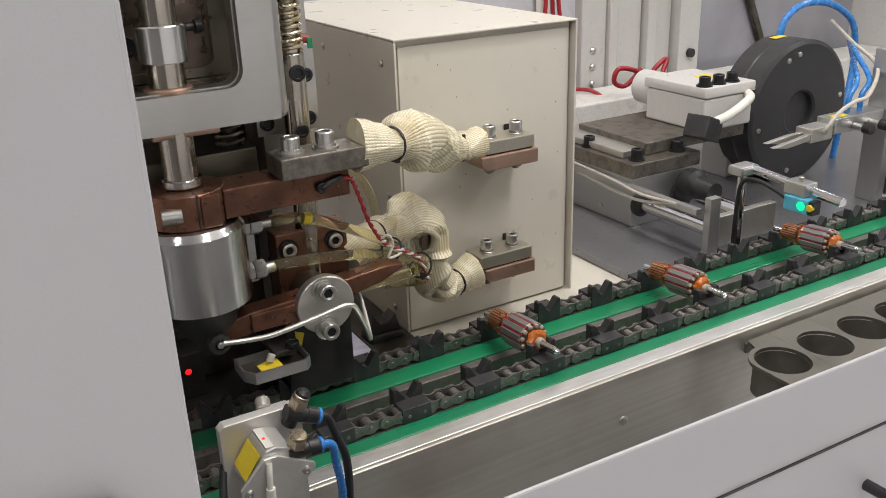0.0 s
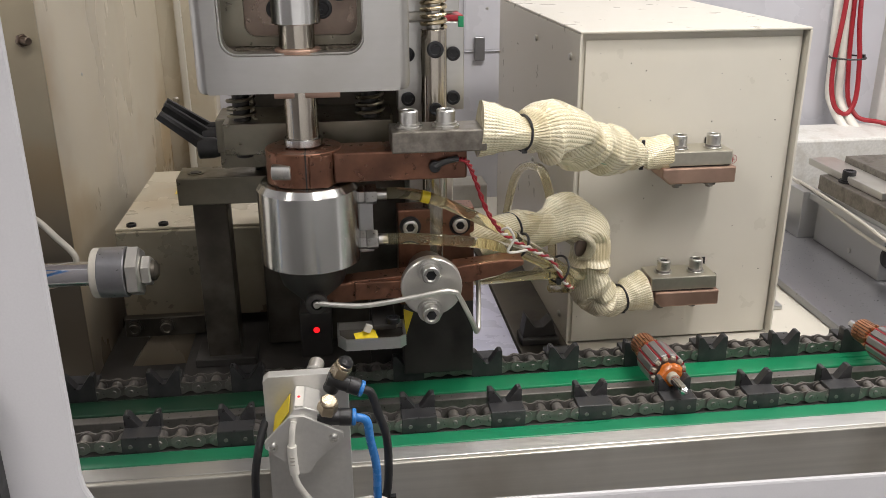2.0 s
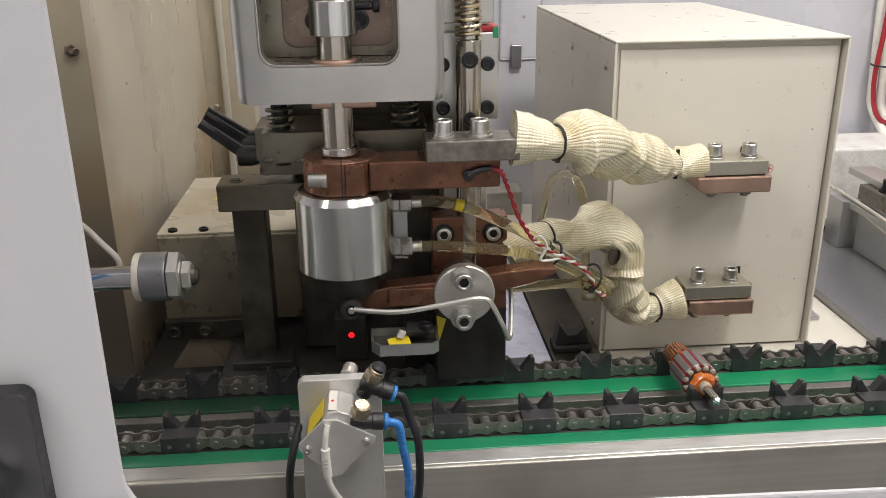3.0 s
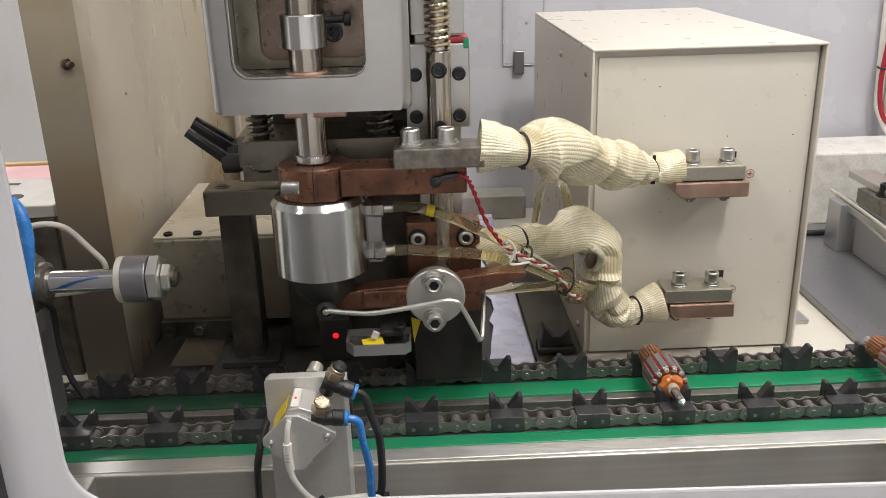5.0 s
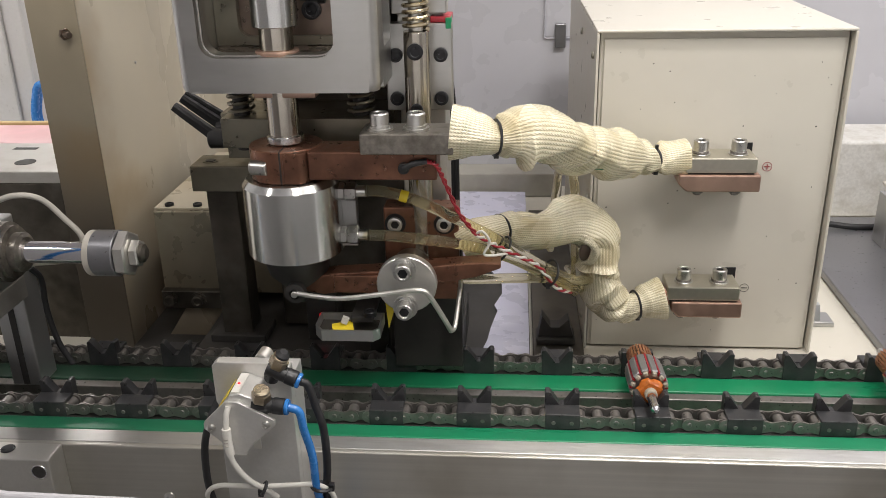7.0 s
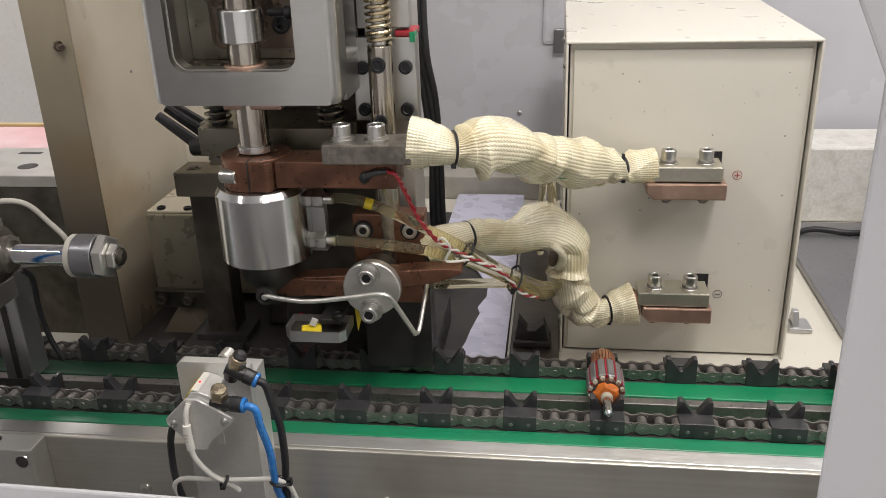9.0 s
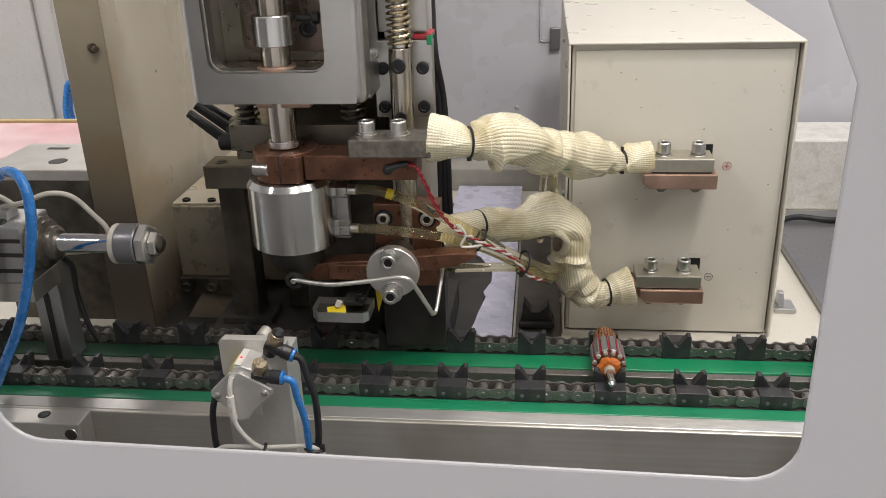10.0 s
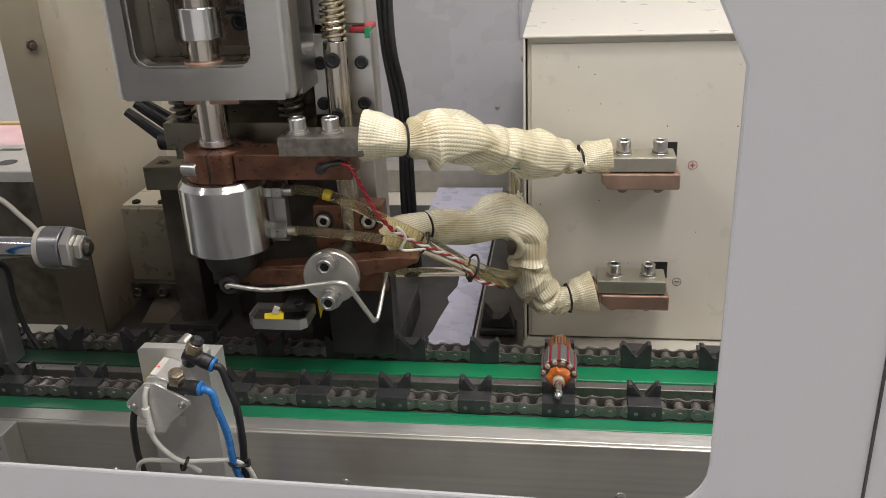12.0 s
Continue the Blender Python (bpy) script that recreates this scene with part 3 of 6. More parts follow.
def armature():
    """A wound motor armature, its shaft along y."""
    x, z = 0.4763, 0.0800
    root = thing("motor_armature", (x, 0.67, 0.0720), "wound motor armature with copper commutator and orange resin", "armature", "armatures in the carriers")
    ax = (0, 1, 0)
    part("shaft", lathe([(0.0015, 0), (0.0038, 0.003), (0.0038, 0.006), (0.0042, 0.008), (0.0042, 0.132), (0.003, 0.134)], (x, 0.6085, z), ax, 20), M_CHROME, root)
    part("bush", lathe([(0.0050, 0), (0.0056, 0.001), (0.0056, 0.008)], (x, 0.6360, z), ax, 20), M_BUSH, root, "cream insulating bush")
    core = part("core", lathe([(0.0150, 0), (0.0150, 0.034)], (x, 0.6535, z), ax, 36), M_LAMIN, root)
    n = 12
    for i in range(n):
        a = 2 * math.pi * (i + 0.5) / n
        bm = box(-0.0033, 0.0033, 0.6530, 0.6880, 0.0135, 0.0176, 0.0008, 1)
        turn(bm, Matrix.Translation((x, 0, z)) @ Matrix.Rotation(a, 4, "Y"))
        part("tooth", bm, M_LAMIN, core)
        bm = box(-0.0007, 0.0007, 0.6520, 0.6890, 0.0145, 0.0172, 0)
        turn(bm, Matrix.Translation((x, 0, z)) @ Matrix.Rotation(a + math.pi / n, 4, "Y"))
        part("slot_liner", bm, M_RED, core, "red slot liner")
        bm = box(-0.0021, 0.0021, 0.6490, 0.6530, 0.0128, 0.0168, 0.0008, 1)
        turn(bm, Matrix.Translation((x, 0, z)) @ Matrix.Rotation(a, 4, "Y"))
        part("end_insulator", bm, M_BUSH, core, "pale end insulator tab")

    def lump(s, a):
        return (0.62 + 0.42 * math.sin(math.pi * min(1, s * 0.9 + 0.1))) * (1 + 0.07 * math.sin(5 * a + 3 * s) + 0.05 * math.sin(11 * a))
    part("end_winding", tube([(x, 0.6420, z), (x, 0.6475, z), (x, 0.6530, z)], 0.0116, 26, 6, lump), M_RESIN, root, "orange resin-soaked end winding")
    part("end_winding", tube([(x, 0.6880, z), (x, 0.6930, z), (x, 0.7000, z)], 0.0128, 26, 5, lump), M_COMM, root)
    comm = part("commutator", lathe([(0.0105, 0), (0.0105, 0.0225)], (x, 0.6995, z), ax, 28), M_BLACK, root)
    for i in range(24):
        bm = box(-0.00105, 0.00105, 0.6990, 0.7225, 0.0095, 0.0120, 0)
        turn(bm, Matrix.Translation((x, 0, z)) @ Matrix.Rotation(2 * math.pi * i / 24, 4, "Y"))
        part("segment", bm, M_COMM, comm, "copper commutator bar")
        if i % 2 == 0:
            bm = box(-0.0010, 0.0010, 0.6975, 0.7012, 0.0112, 0.0142, 0)
            turn(bm, Matrix.Translation((x, 0, z)) @ Matrix.Rotation(2 * math.pi * i / 24, 4, "Y"))
            part("hook", bm, M_COMM, comm)
    return root


arm = armature()
for k in (3, 6, 9):
    copy_thing(arm, pose(0.4763 + k * CARRIER, 0.67, 0.0639, -4.35) @ pose(0, 0, 0.008) @ pose(0, 0, 0, 0, 11 * k, 0) @ pose(0, 0, -0.008))
arm.matrix_basis = pose(0.4763, 0.67, 0.0639, -4.35)

# ---------- transformer box ----------
tb = thing("transformer_box", (0.56, 1.08, 0.0), "cream painted sheet-metal transformer box on the machine bed", "transformer")
bx0, bx1, by0, by1, bz1 = 0.4365, 0.6840, 0.857, 1.300, 0.3605
part("body", box(bx0 + 0.002, bx1 - 0.002, by0 + 0.0078, by1, 0.0020, bz1 - 0.003, 0.001), M_CREAM, tb)
part("front_panel", box(bx0 + 0.006, bx1 - 0.006, by0 + 0.0050, by0 + 0.0075, 0.0030, bz1 - 0.010, 0.0006), M_CREAM, tb)
part("lid", box(bx0 - 0.0025, bx1 + 0.0025, by0 - 0.003, by1 + 0.003, bz1 - 0.0028, bz1, 0.0012), M_CREAM, tb)
part("lid_flange", box(bx0 - 0.0025, bx0 + 0.0002, by0 - 0.003, by1, 0.0016, bz1 - 0.003, 0.0007), M_CREAM, tb)
part("lid_flange", box(bx1 - 0.0002, bx1 + 0.0025, by0 - 0.003, by1, 0.0016, bz1 - 0.003, 0.0007), M_CREAM, tb)
for yy, zz in ((0.885, 0.331), (1.05, 0.331), (0.885, 0.175), (1.05, 0.175), (0.885, 0.03)):
    part("screw", lathe([(0.0042, 0), (0.0042, 0.0012), (0.0030, 0.0026), (0.0008, 0.0030)], (bx0 - 0.0026, yy, zz), (-1, 0, 0), 16), M_SCREW, tb)
for fx in (bx0 + 0.03, bx1 - 0.03):
    for fy in (by0 + 0.04, by1 - 0.04):
        part("foot", lathe([(0.012, 0), (0.012, 0.0012), (0.010, 0.0015)], (fx, fy, 0.0004), (0, 0, 1), 16), M_RUBBER, tb)


def ring_mark(x, z, mat, plus):
    bm = merge(tube([(x + 0.0048 * math.cos(a), by0 + 0.0048, z + 0.0048 * math.sin(a)) for a in [2 * math.pi * i / 24 for i in range(25)]], 0.00028, 5, 0),
               box(x - 0.0030, x + 0.0030, by0 + 0.0044, by0 + 0.0049, z - 0.00035, z + 0.00035, 0))
    if plus:
        bm = merge(bm, box(x - 0.00035, x + 0.00035, by0 + 0.0043, by0 + 0.0049, z - 0.0030, z + 0.0030, 0))
    return part("plus_mark" if plus else "minus_mark", bm, mat, tb, "printed polarity mark")


ring_mark(0.6171, 0.2176, M_RED, True)
ring_mark(0.6085, 0.0775, M_BLACK, False)


def terminal(x0, x1, z, bar0, bar1, label):
    """A plated clamp plate from x0 to x1 with its top at z, bolted on a bevelled copper bar that comes out of the box front."""
    root = thing("output_terminal", ((x0 + x1) / 2, 0.83, z - 0.04), label, "terminal", "terminals of the transformer")
    part("copper_bar", slab([(bar0 + 0.008, z - 0.0345), (bar1, z - 0.0345), (bar1, z - 0.0170), (bar0, z - 0.0170), (bar0, z - 0.0270)], "y", 0.812, 0.8615, 0.0016), M_COPPER_PALE, root, "dull copper bar")
    part("clamp_plate", box(x0, x1, 0.814, 0.850, z - 0.0152, z, 0.0011), M_FOOTPLATE, root)
    # solid strip in the gap, coloured dark for its shade
    part("gap_shade_strip", box(x0 + 0.002, x1 - 0.002, 0.816, 0.849, z - 0.0169, z - 0.0153, 0), M_SOOT_SHADE, root, "dark strip standing in for the shaded gap under the clamp plate")
    part("slot", box(x1 - 0.012, x1 + 0.0055, 0.8605, 0.8618, z - 0.0170, z + 0.0035, 0.0004), M_BLACK, root, "dark slot in the box front")
    for bx in ((x0 + x1) / 2 - 0.0187, (x0 + x1) / 2 + 0.0187):
        bolt = part("bolt", socket_bolt((bx, 0.831, z + 0.0036), 0.0074, 0.0112, washer=False), M_SCREW, root)
        part("spring_washer", lathe([(0.0079, 0), (0.0082, 0.0003), (0.0082, 0.0019), (0.0079, 0.0022)], (bx, 0.831, z + 0.0013), (0, 0, 1), 28), M_CHAIN, bolt)
        part("washer", lathe([(0.0096, 0), (0.0099, 0.0003), (0.0099, 0.0010), (0.0096, 0.0013)], (bx, 0.831, z + 0.0001), (0, 0, 1), 28), M_SCREW, bolt)
        part("nut", merge(hex_nut((bx, 0.831, z - 0.0402), 0.0078, 0.0056), rod((bx, 0.831, z - 0.0430), (bx, 0.831, z - 0.0400), 0.0042, 12)), M_CHAIN, root)
    return root


terminal(0.5250, 0.5940, 0.2403, 0.5180, 0.5985, "plated steel clamp plate on a pink copper output bar")
terminal(0.5165, 0.5915, 0.0990, 0.5215, 0.5950, "greenish plated clamp plate on a brown copper output bar")

# ---------- welding head ----------
head = thing("press_yoke", (0.155, 0.70, 0.339), "satin aluminium press yoke with a rounded window", "press head")
XA, XB, YA, YB, ZA, ZB = 0.0742, 0.2425, 0.665, 0.748, 0.339, 0.66
part("front_plate", holed(rounded(XA, XB, ZA, ZB, 0.009), rounded(0.0955, 0.2055, 0.370, 0.64, 0.013), "y", YA + 0.009, YA + 0.024), M_YOKE, head)
part("front_face", holed(rounded(XA + 0.0085, XB - 0.0085, ZA + 0.0010, ZB, 0.002), rounded(0.0945, 0.2065, 0.369, 0.641, 0.014), "y", YA, YA + 0.0089), M_YOKE, head)
for xc in (XA + 0.009, XB - 0.009):
    part("rounded_edge", lathe([(0.0050, 0), (0.0078, 0.0012), (0.0088, 0.004), (0.009, 0.008), (0.009, ZB - ZA - 0.004)], (xc, YA + 0.009, ZA + 0.0010), (0, 0, 1), 40), M_YOKE, head)
side_out = rounded(YA + 0.0242, YB, ZA, ZB, 0.002)
part("side_plate", holed(side_out, rounded(YA + 0.033, YB - 0.008, 0.372, 0.64, 0.008), "x", XB - 0.014, XB), M_YOKE, head)
part("side_plate", slab(side_out, "x", XA, XA + 0.014), M_YOKE, head)
part("floor_plate", box(XA + 0.0143, XB - 0.0143, YA + 0.0243, YB, ZA + 0.0005, 0.3685, 0.001), M_HEATED, head, "heat-browned inner floor")
part("inner_frame", holed(rounded(XA + 0.0145, XB - 0.0145, 0.3690, ZB, 0.002), rounded(0.109, 0.2035, 0.3765, 0.64, 0.010), "y", YB - 0.018, YB - 0.010), M_OLIVE, head)
part("back_plate", box(XA + 0.0145, XB - 0.0145, YB - 0.0095, YB, 0.3690, ZB, 0.001), M_HEATED, head, "browned dark back plate")
for sx in (0.136, 0.1745):
    part("black_screw", socket_bolt((sx, YB - 0.0097, 0.3985), 0.0082, 0.006, (0, -1, 0), False), M_BLACKSCREW, head)
part("clamp_screw", merge(rod((0.170, 0.7145, 0.412), (0.186, 0.7145, 0.412), 0.0035, 12), rod((0.186, 0.7145, 0.412), (0.192, 0.7145, 0.412), 0.006, 16)), M_BLACKSCREW, head)
part("underside_boss", box(0.133, 0.186, 0.676, 0.715, 0.3335, 0.3392, 0.001), M_COPPER_PALE, head, "browned brass boss")

SX, SY = 0.1535, 0.689
sh = thing("press_spindle", (SX, SY, 0.262), "polished steel press spindle with collars", "spindle")
part("rod", lathe([(0.0134, 0), (0.0137, 0.001), (0.0137, 0.30)], (SX, SY, 0.292), (0, 0, 1), 36), M_ROD, sh)
part("collar", lathe([(0.0152, 0), (0.0160, 0.0008), (0.0160, 0.0062), (0.0152, 0.0070)], (SX, SY, 0.2925), (0, 0, 1), 36), M_TURNED, sh)
part("washer", lathe([(0.0180, 0), (0.0184, 0.0006), (0.0184, 0.0026), (0.0178, 0.0032)], (SX, SY, 0.3690), (0, 0, 1), 30), M_COPPER_PALE, sh, "browned thrust washer")
part("lower_sleeve", lathe([(0.0140, 0), (0.0143, 0.0005), (0.0143, 0.019)], (SX, SY, 0.3725), (0, 0, 1), 32), M_ROD, sh)
part("clamp_collar", lathe([(0.0185, 0), (0.0193, 0.0008), (0.0193, 0.0270), (0.0185, 0.0280)], (SX, SY, 0.3915), (0, 0, 1), 36), M_TURNED, sh)

# guide column and slide behind the head
col = thing("press_column", (0.20, 0.85, 0.009), "dark oiled press column standing on the bed", "press column")
part("base", box(0.018, 0.300, 0.752, 0.905, 0.0092, 0.048, 0.0015), M_SOOT_SHADE, col)
part("column", box(0.100, 0.272, 0.812, 0.885, 0.0484, 0.90, 0.002), M_DARKSTEEL, col)
part("carriage", box(0.0735, 0.2330, 0.757, 0.8115, 0.2705, 0.3015, 0.0015), M_OLIVE, col)
part("dovetail", slab([(0.094, 0.2702), (0.132, 0.2450), (0.225, 0.2450), (0.225, 0.2702)], "y", 0.762, 0.811, 0.0005), M_OLIVE, col)
part("dovetail_slot", slab([(0.0745, 0.2702), (0.0945, 0.2702), (0.118, 0.2545), (0.0745, 0.2545)], "y", 0.765, 0.811, 0.0005), M_OLIVE, col)
part("bracket", merge(box(0.0310, 0.1900, 0.770, 0.8110, 0.2180, 0.2445, 0.0012), lathe([(0.0078, 0), (0.0078, 0.0006), (0.0056, 0.0008), (0.0054, 0.0002)], (0.047, 0.788, 0.2446), (0, 0, 1), 20)), M_OLIVE, col)
part("bracket_screw", lathe([(0.0052, 0), (0.0050, 0.0011), (0.0028, 0.0012)], (0.047, 0.788, 0.2448), (0, 0, 1), 16), M_BLACKSCREW, col)
part("pillar", box(0.0425, 0.0745, 0.776, 0.808, 0.0484, 0.2178, 0.0015), M_DARKSTEEL, col)
part("pillar_foot", box(0.0300, 0.0900, 0.768, 0.811, 0.0484, 0.0565, 0.001), M_SOOT_SHADE, col)
for px, pz in ((0.099, 0.745), (0.212, 0.745)):
    coil = [(px + 0.0115 * math.cos(a), pz + 0.0115 * math.sin(a), 0.3035 + 0.034 * a / (10 * math.pi)) for a in [10 * math.pi * i / 100 for i in range(101)]]
    part("damper_spring", tube(coil, 0.0017, 6, 0), M_OLIVE, col)
    part("damper_pin", rod((px, pz, 0.2700), (px, pz, 0.3385), 0.0075), M_SOOT_SHADE, col)
part("lower_cap", box(0.083, 0.230, 0.728, 0.7565, 0.2750, 0.3030, 0.001), M_OLIVE, col)


def clamp_lever(x, y, z, twist):
    """An adjustable clamping lever: hub, sloping arm with a flattened end."""
    root = thing("clamp_lever", (x, y, z), "black plastic adjustable clamping lever on the carriage", "lever", "clamping levers")
    d = Vector((-0.0475, 0, 0.037)).normalized()
    d = Matrix.Rotation(twist, 3, "X") @ d
    a = Vector((x - 0.012, y, z + 0.004))
    b = a + d * 0.046
    part("hub", lathe([(0.0088, 0), (0.0098, 0.001), (0.0098, 0.013), (0.0072, 0.024), (0.006, 0.028)], (x - 0.016, y, z), (1, 0, 0), 20), M_BLACK, root)
    part("arm", tube([a, a + d * 0.015, a + d * 0.034, b], 0.0058, 10, 5, lambda s, t: (1.0 - 0.25 * s) * (1 + 0.12 * math.cos(4 * t))), M_BLACK, root)
    return root


clamp_lever(0.0700, 0.776, 0.2715, 0.0)
clamp_lever(0.0720, 0.797, 0.2760, 0.12)
clamp_lever(0.0725, 0.8085, 0.2790, 0.25)

slide = thing("slide_carriage", (0.267, 0.75, 0.30), "steel linear slide carriage with black screws on the column", "slide")
part("plate", box(0.2370, 0.2970, 0.7420, 0.7560, 0.3070, 0.3850, 0.0012), M_YOKE, slide)
part("rail", box(0.2470, 0.2890, 0.7565, 0.8118, 0.12, 0.80, 0.001), M_STEEL, slide)
part("wiper", box(0.2780, 0.2960, 0.7425, 0.7755, 0.3853, 0.3905, 0.0008), M_RED, slide, "red end wiper")
part("green_cap", box(0.2915, 0.2965, 0.7415, 0.7560, 0.3800, 0.3895, 0.0005), M_GREEN, slide, "green corner cap")
for sx in (0.2464, 0.2868):
    for sz in (0.3575, 0.3185):
        part("screw", socket_bolt((sx, 0.7422, sz), 0.0062, 0.0035, (0, -1, 0), False), M_BLACKSCREW, slide)
part("upper_guide", box(0.2435, 0.2925, 0.7430, 0.7560, 0.3930, 0.80, 0.001), M_YOKE, slide)

gp = thing("guide_pin", (0.2675, 0.7215, 0.13), "steel guide rod with a pale brass spring on top", "guide rod")
part("rod", rod((0.2675, 0.7215, 0.130), (0.2675, 0.7215, 0.3815), 0.0112, 32), M_ROD, gp)
part("core", rod((0.2675, 0.7215, 0.3815), (0.2675, 0.7215, 0.70), 0.0062, 20), M_STEEL, gp)
part("set_screw", socket_bolt((0.2675, 0.7110, 0.3655), 0.0070, 0.0030, (0, -1, 0), False), M_BLACKSCREW, gp)
part("set_screw", socket_bolt((0.2675, 0.7110, 0.3150), 0.0055, 0.0025, (0, -1, 0), False), M_BLACKSCREW, gp)
coil = [(0.2675 + 0.0102 * math.cos(a), 0.7215 + 0.0102 * math.sin(a), 0.383 + 0.0057 * a / (2 * math.pi)) for a in [48 * math.pi * i / 520 for i in range(521)]]
part("spring", tube(coil, 0.0018, 7, 0), M_SPRING, gp, "pale brass coil spring")

# cooling cylinder with its copper clamp
cyl = thing("electrode_holder", (SX, SY, 0.15), "turned steel water-cooled electrode holder with blackened tip", "electrode holder")
part("body", lathe([(0.0418, 0), (0.0432, 0.0012), (0.0432, 0.0655), (0.0392, 0.0710), (0.0385, 0.0713)], (SX + 0.0015, SY, 0.1910), (0, 0, 1), 72), M_TURNED, cyl)
part("tip", lathe([(0.0065, 0), (0.0085, 0.003), (0.0100, 0.012), (0.0270, 0.030), (0.0330, 0.051)], (SX + 0.0015, SY, 0.1395), (0, 0, 1), 40), M_SOOT_SHADE, cyl, "black electrode tip")
for fz in (0.2465, 0.2048):
    fit = part("hose_fitting", hex_nut((0.1935, 0.690, fz), 0.0085, 0.009, (1, 0, 0)), M_SCREW, cyl, "plated hose fitting")
    part("nut", hex_nut((0.2030, 0.690, fz), 0.0090, 0.010, (1, 0, 0)), M_SCREW, fit)
    part("barb", rod((0.2130, 0.690, fz), (0.2220, 0.690, fz), 0.0052, 16), M_SCREW, fit)
part("valve_strip", box(0.1965, 0.2100, 0.6990, 0.7110, 0.1900, 0.2380, 0.001), M_ALU, cyl)

cu = thing("copper_clamp_arm", (SX, SY, 0.263), "tarnished copper clamp arm round the spindle", "clamp arm")
part("ring", lathe([(0.0314, 0), (0.0320, 0.0006), (0.0320, 0.0278), (0.0312, 0.0285)], (SX, SY, 0.2628), (0, 0, 1), 56), M_COPPER, cu)
part("jaw", slab([(SX + 0.004, 0.6560), (SX + 0.019, 0.6560), (SX + 0.0235, 0.662), (SX + 0.0235, 0.690), (SX + 0.004, 0.690)], "z", 0.2632, 0.2908, 0.0015), M_COPPER, cu)
part("split", box(SX + 0.0012, SX + 0.0024, 0.6560, 0.6800, 0.2630, 0.2916, 0), M_SOOT_SHADE, cu, "dark saw cut")
part("arm", box(SX + 0.0240, 0.2880, 0.6625, 0.7000, 0.2655, 0.2905, 0.0016), M_COPPER, cu)
part("clamp_bolt", rod((SX - 0.0255, 0.6640, 0.2765), (SX - 0.010, 0.6615, 0.2765), 0.0066, 20), M_SCREW, cu)
part("lug", merge(rod((0.2605, 0.6622, 0.2775), (0.2605, 0.6560, 0.2775), 0.0048, 16), tube([(0.2605, 0.6565, 0.2775), (0.2680, 0.6570, 0.2815), (0.2800, 0.6600, 0.2835)], 0.0026, 10, 4)), M_RUBBER, cu, "black ring terminal")

blk = thing("cable_clamp_block", (0.2635, 0.67, 0.291), "grimy speckled steel cable clamp block on the copper arm", "clamp block")
part("block", box(0.2250, 0.3030, 0.6525, 0.6900, 0.2908, 0.3085, 0.0012), M_GRIMY, blk)
for sx in (0.2403, 0.2710):
    part("bolt", socket_bolt((sx, 0.6695, 0.3086), 0.0078, 0.0105), M_SCREW, blk)

# lower electrode lever with its hub
lev = thing("lower_electrode_arm", (0.256, 0.69, 0.048), "tarnished copper electrode lever with a steel hub disc", "electrode arm")
part("stand", box(0.2360, 0.3040, 0.7220, 0.7510, 0.0505, 0.1900, 0.0012), M_SOOT_SHADE, lev)
part("copper_block", box(0.2325, 0.3025, 0.7120, 0.7360, 0.1300, 0.2235, 0.0015), M_COPPER, lev)
for sx in (0.2435, 0.2890):
    part("washer", lathe([(0.0098, 0), (0.0098, 0.0012)], (sx, 0.7119, 0.2077), (0, -1, 0), 24), M_BLACKSCREW, lev)
    part("screw", socket_bolt((sx, 0.7106, 0.2077), 0.0068, 0.0040, (0, -1, 0), False), M_SCREW, lev)
bar = slab([(0.160, 0.1540), (0.180, 0.1510), (0.2350, 0.1590), (0.2900, 0.1640), (0.3200, 0.1700), (0.3420, 0.1790), (0.3420, 0.1835), (0.3250, 0.1845), (0.2870, 0.1810), (0.2350, 0.1750), (0.1900, 0.1720), (0.160, 0.1660)], "y", 0.6760, 0.6960, 0.0012)
part("lever_bar", bar, M_COPPER, lev)
part("bar_cap", box(0.1905, 0.2320, 0.6725, 0.6760, 0.1545, 0.1715, 0.001), M_COPPER, lev)
part("hub_disc", lathe([(0.0262, 0), (0.0272, 0.001), (0.0272, 0.0090), (0.0262, 0.0100)], (0.2578, 0.6760, 0.1660), (0, -1, 0), 48), M_STEEL, lev, "turned steel hub disc")
part("hub_shank", rod((0.2578, 0.6765, 0.166), (0.2578, 0.7118, 0.166), 0.018), M_DARKSTEEL, lev)
for sz in (0.1822, 0.1445):
    part("bolt", socket_bolt((0.2562, 0.6658, sz), 0.0078, 0.0090, (0, -1, 0)), M_SCREW, lev)
part("hook_rod", tube([(0.1600, 0.6560, 0.1610), (0.1800, 0.6530, 0.1595), (0.2026, 0.6500, 0.1598), (0.2426, 0.6490, 0.1655), (0.2640, 0.6490, 0.1690), (0.2745, 0.6495, 0.1680), (0.2800, 0.6510, 0.1625), (0.2916, 0.6580, 0.1370), (0.2975, 0.6640, 0.1215)], 0.0024, 10, 6), M_STEEL, lev, "bent bright steel rod")
part("hook_return", tube([(0.2975, 0.6640, 0.1215), (0.3005, 0.6720, 0.1240), (0.3040, 0.6950, 0.1500), (0.3045, 0.7118, 0.1620)], 0.0022, 8, 6), M_STEEL, lev)
part("tip_eye", lathe([(0.0092, 0), (0.0092, 0.008), (0.0050, 0.009), (0.0046, 0.004)], (0.1575, 0.6650, 0.1600), (0, -1, 0), 24), M_SOOT_SHADE, lev, "sooty electrode tip eye")
part("tip_pin", rod((0.1575, 0.6540, 0.1600), (0.1575, 0.6640, 0.1600), 0.003, 12), M_STEEL, lev)

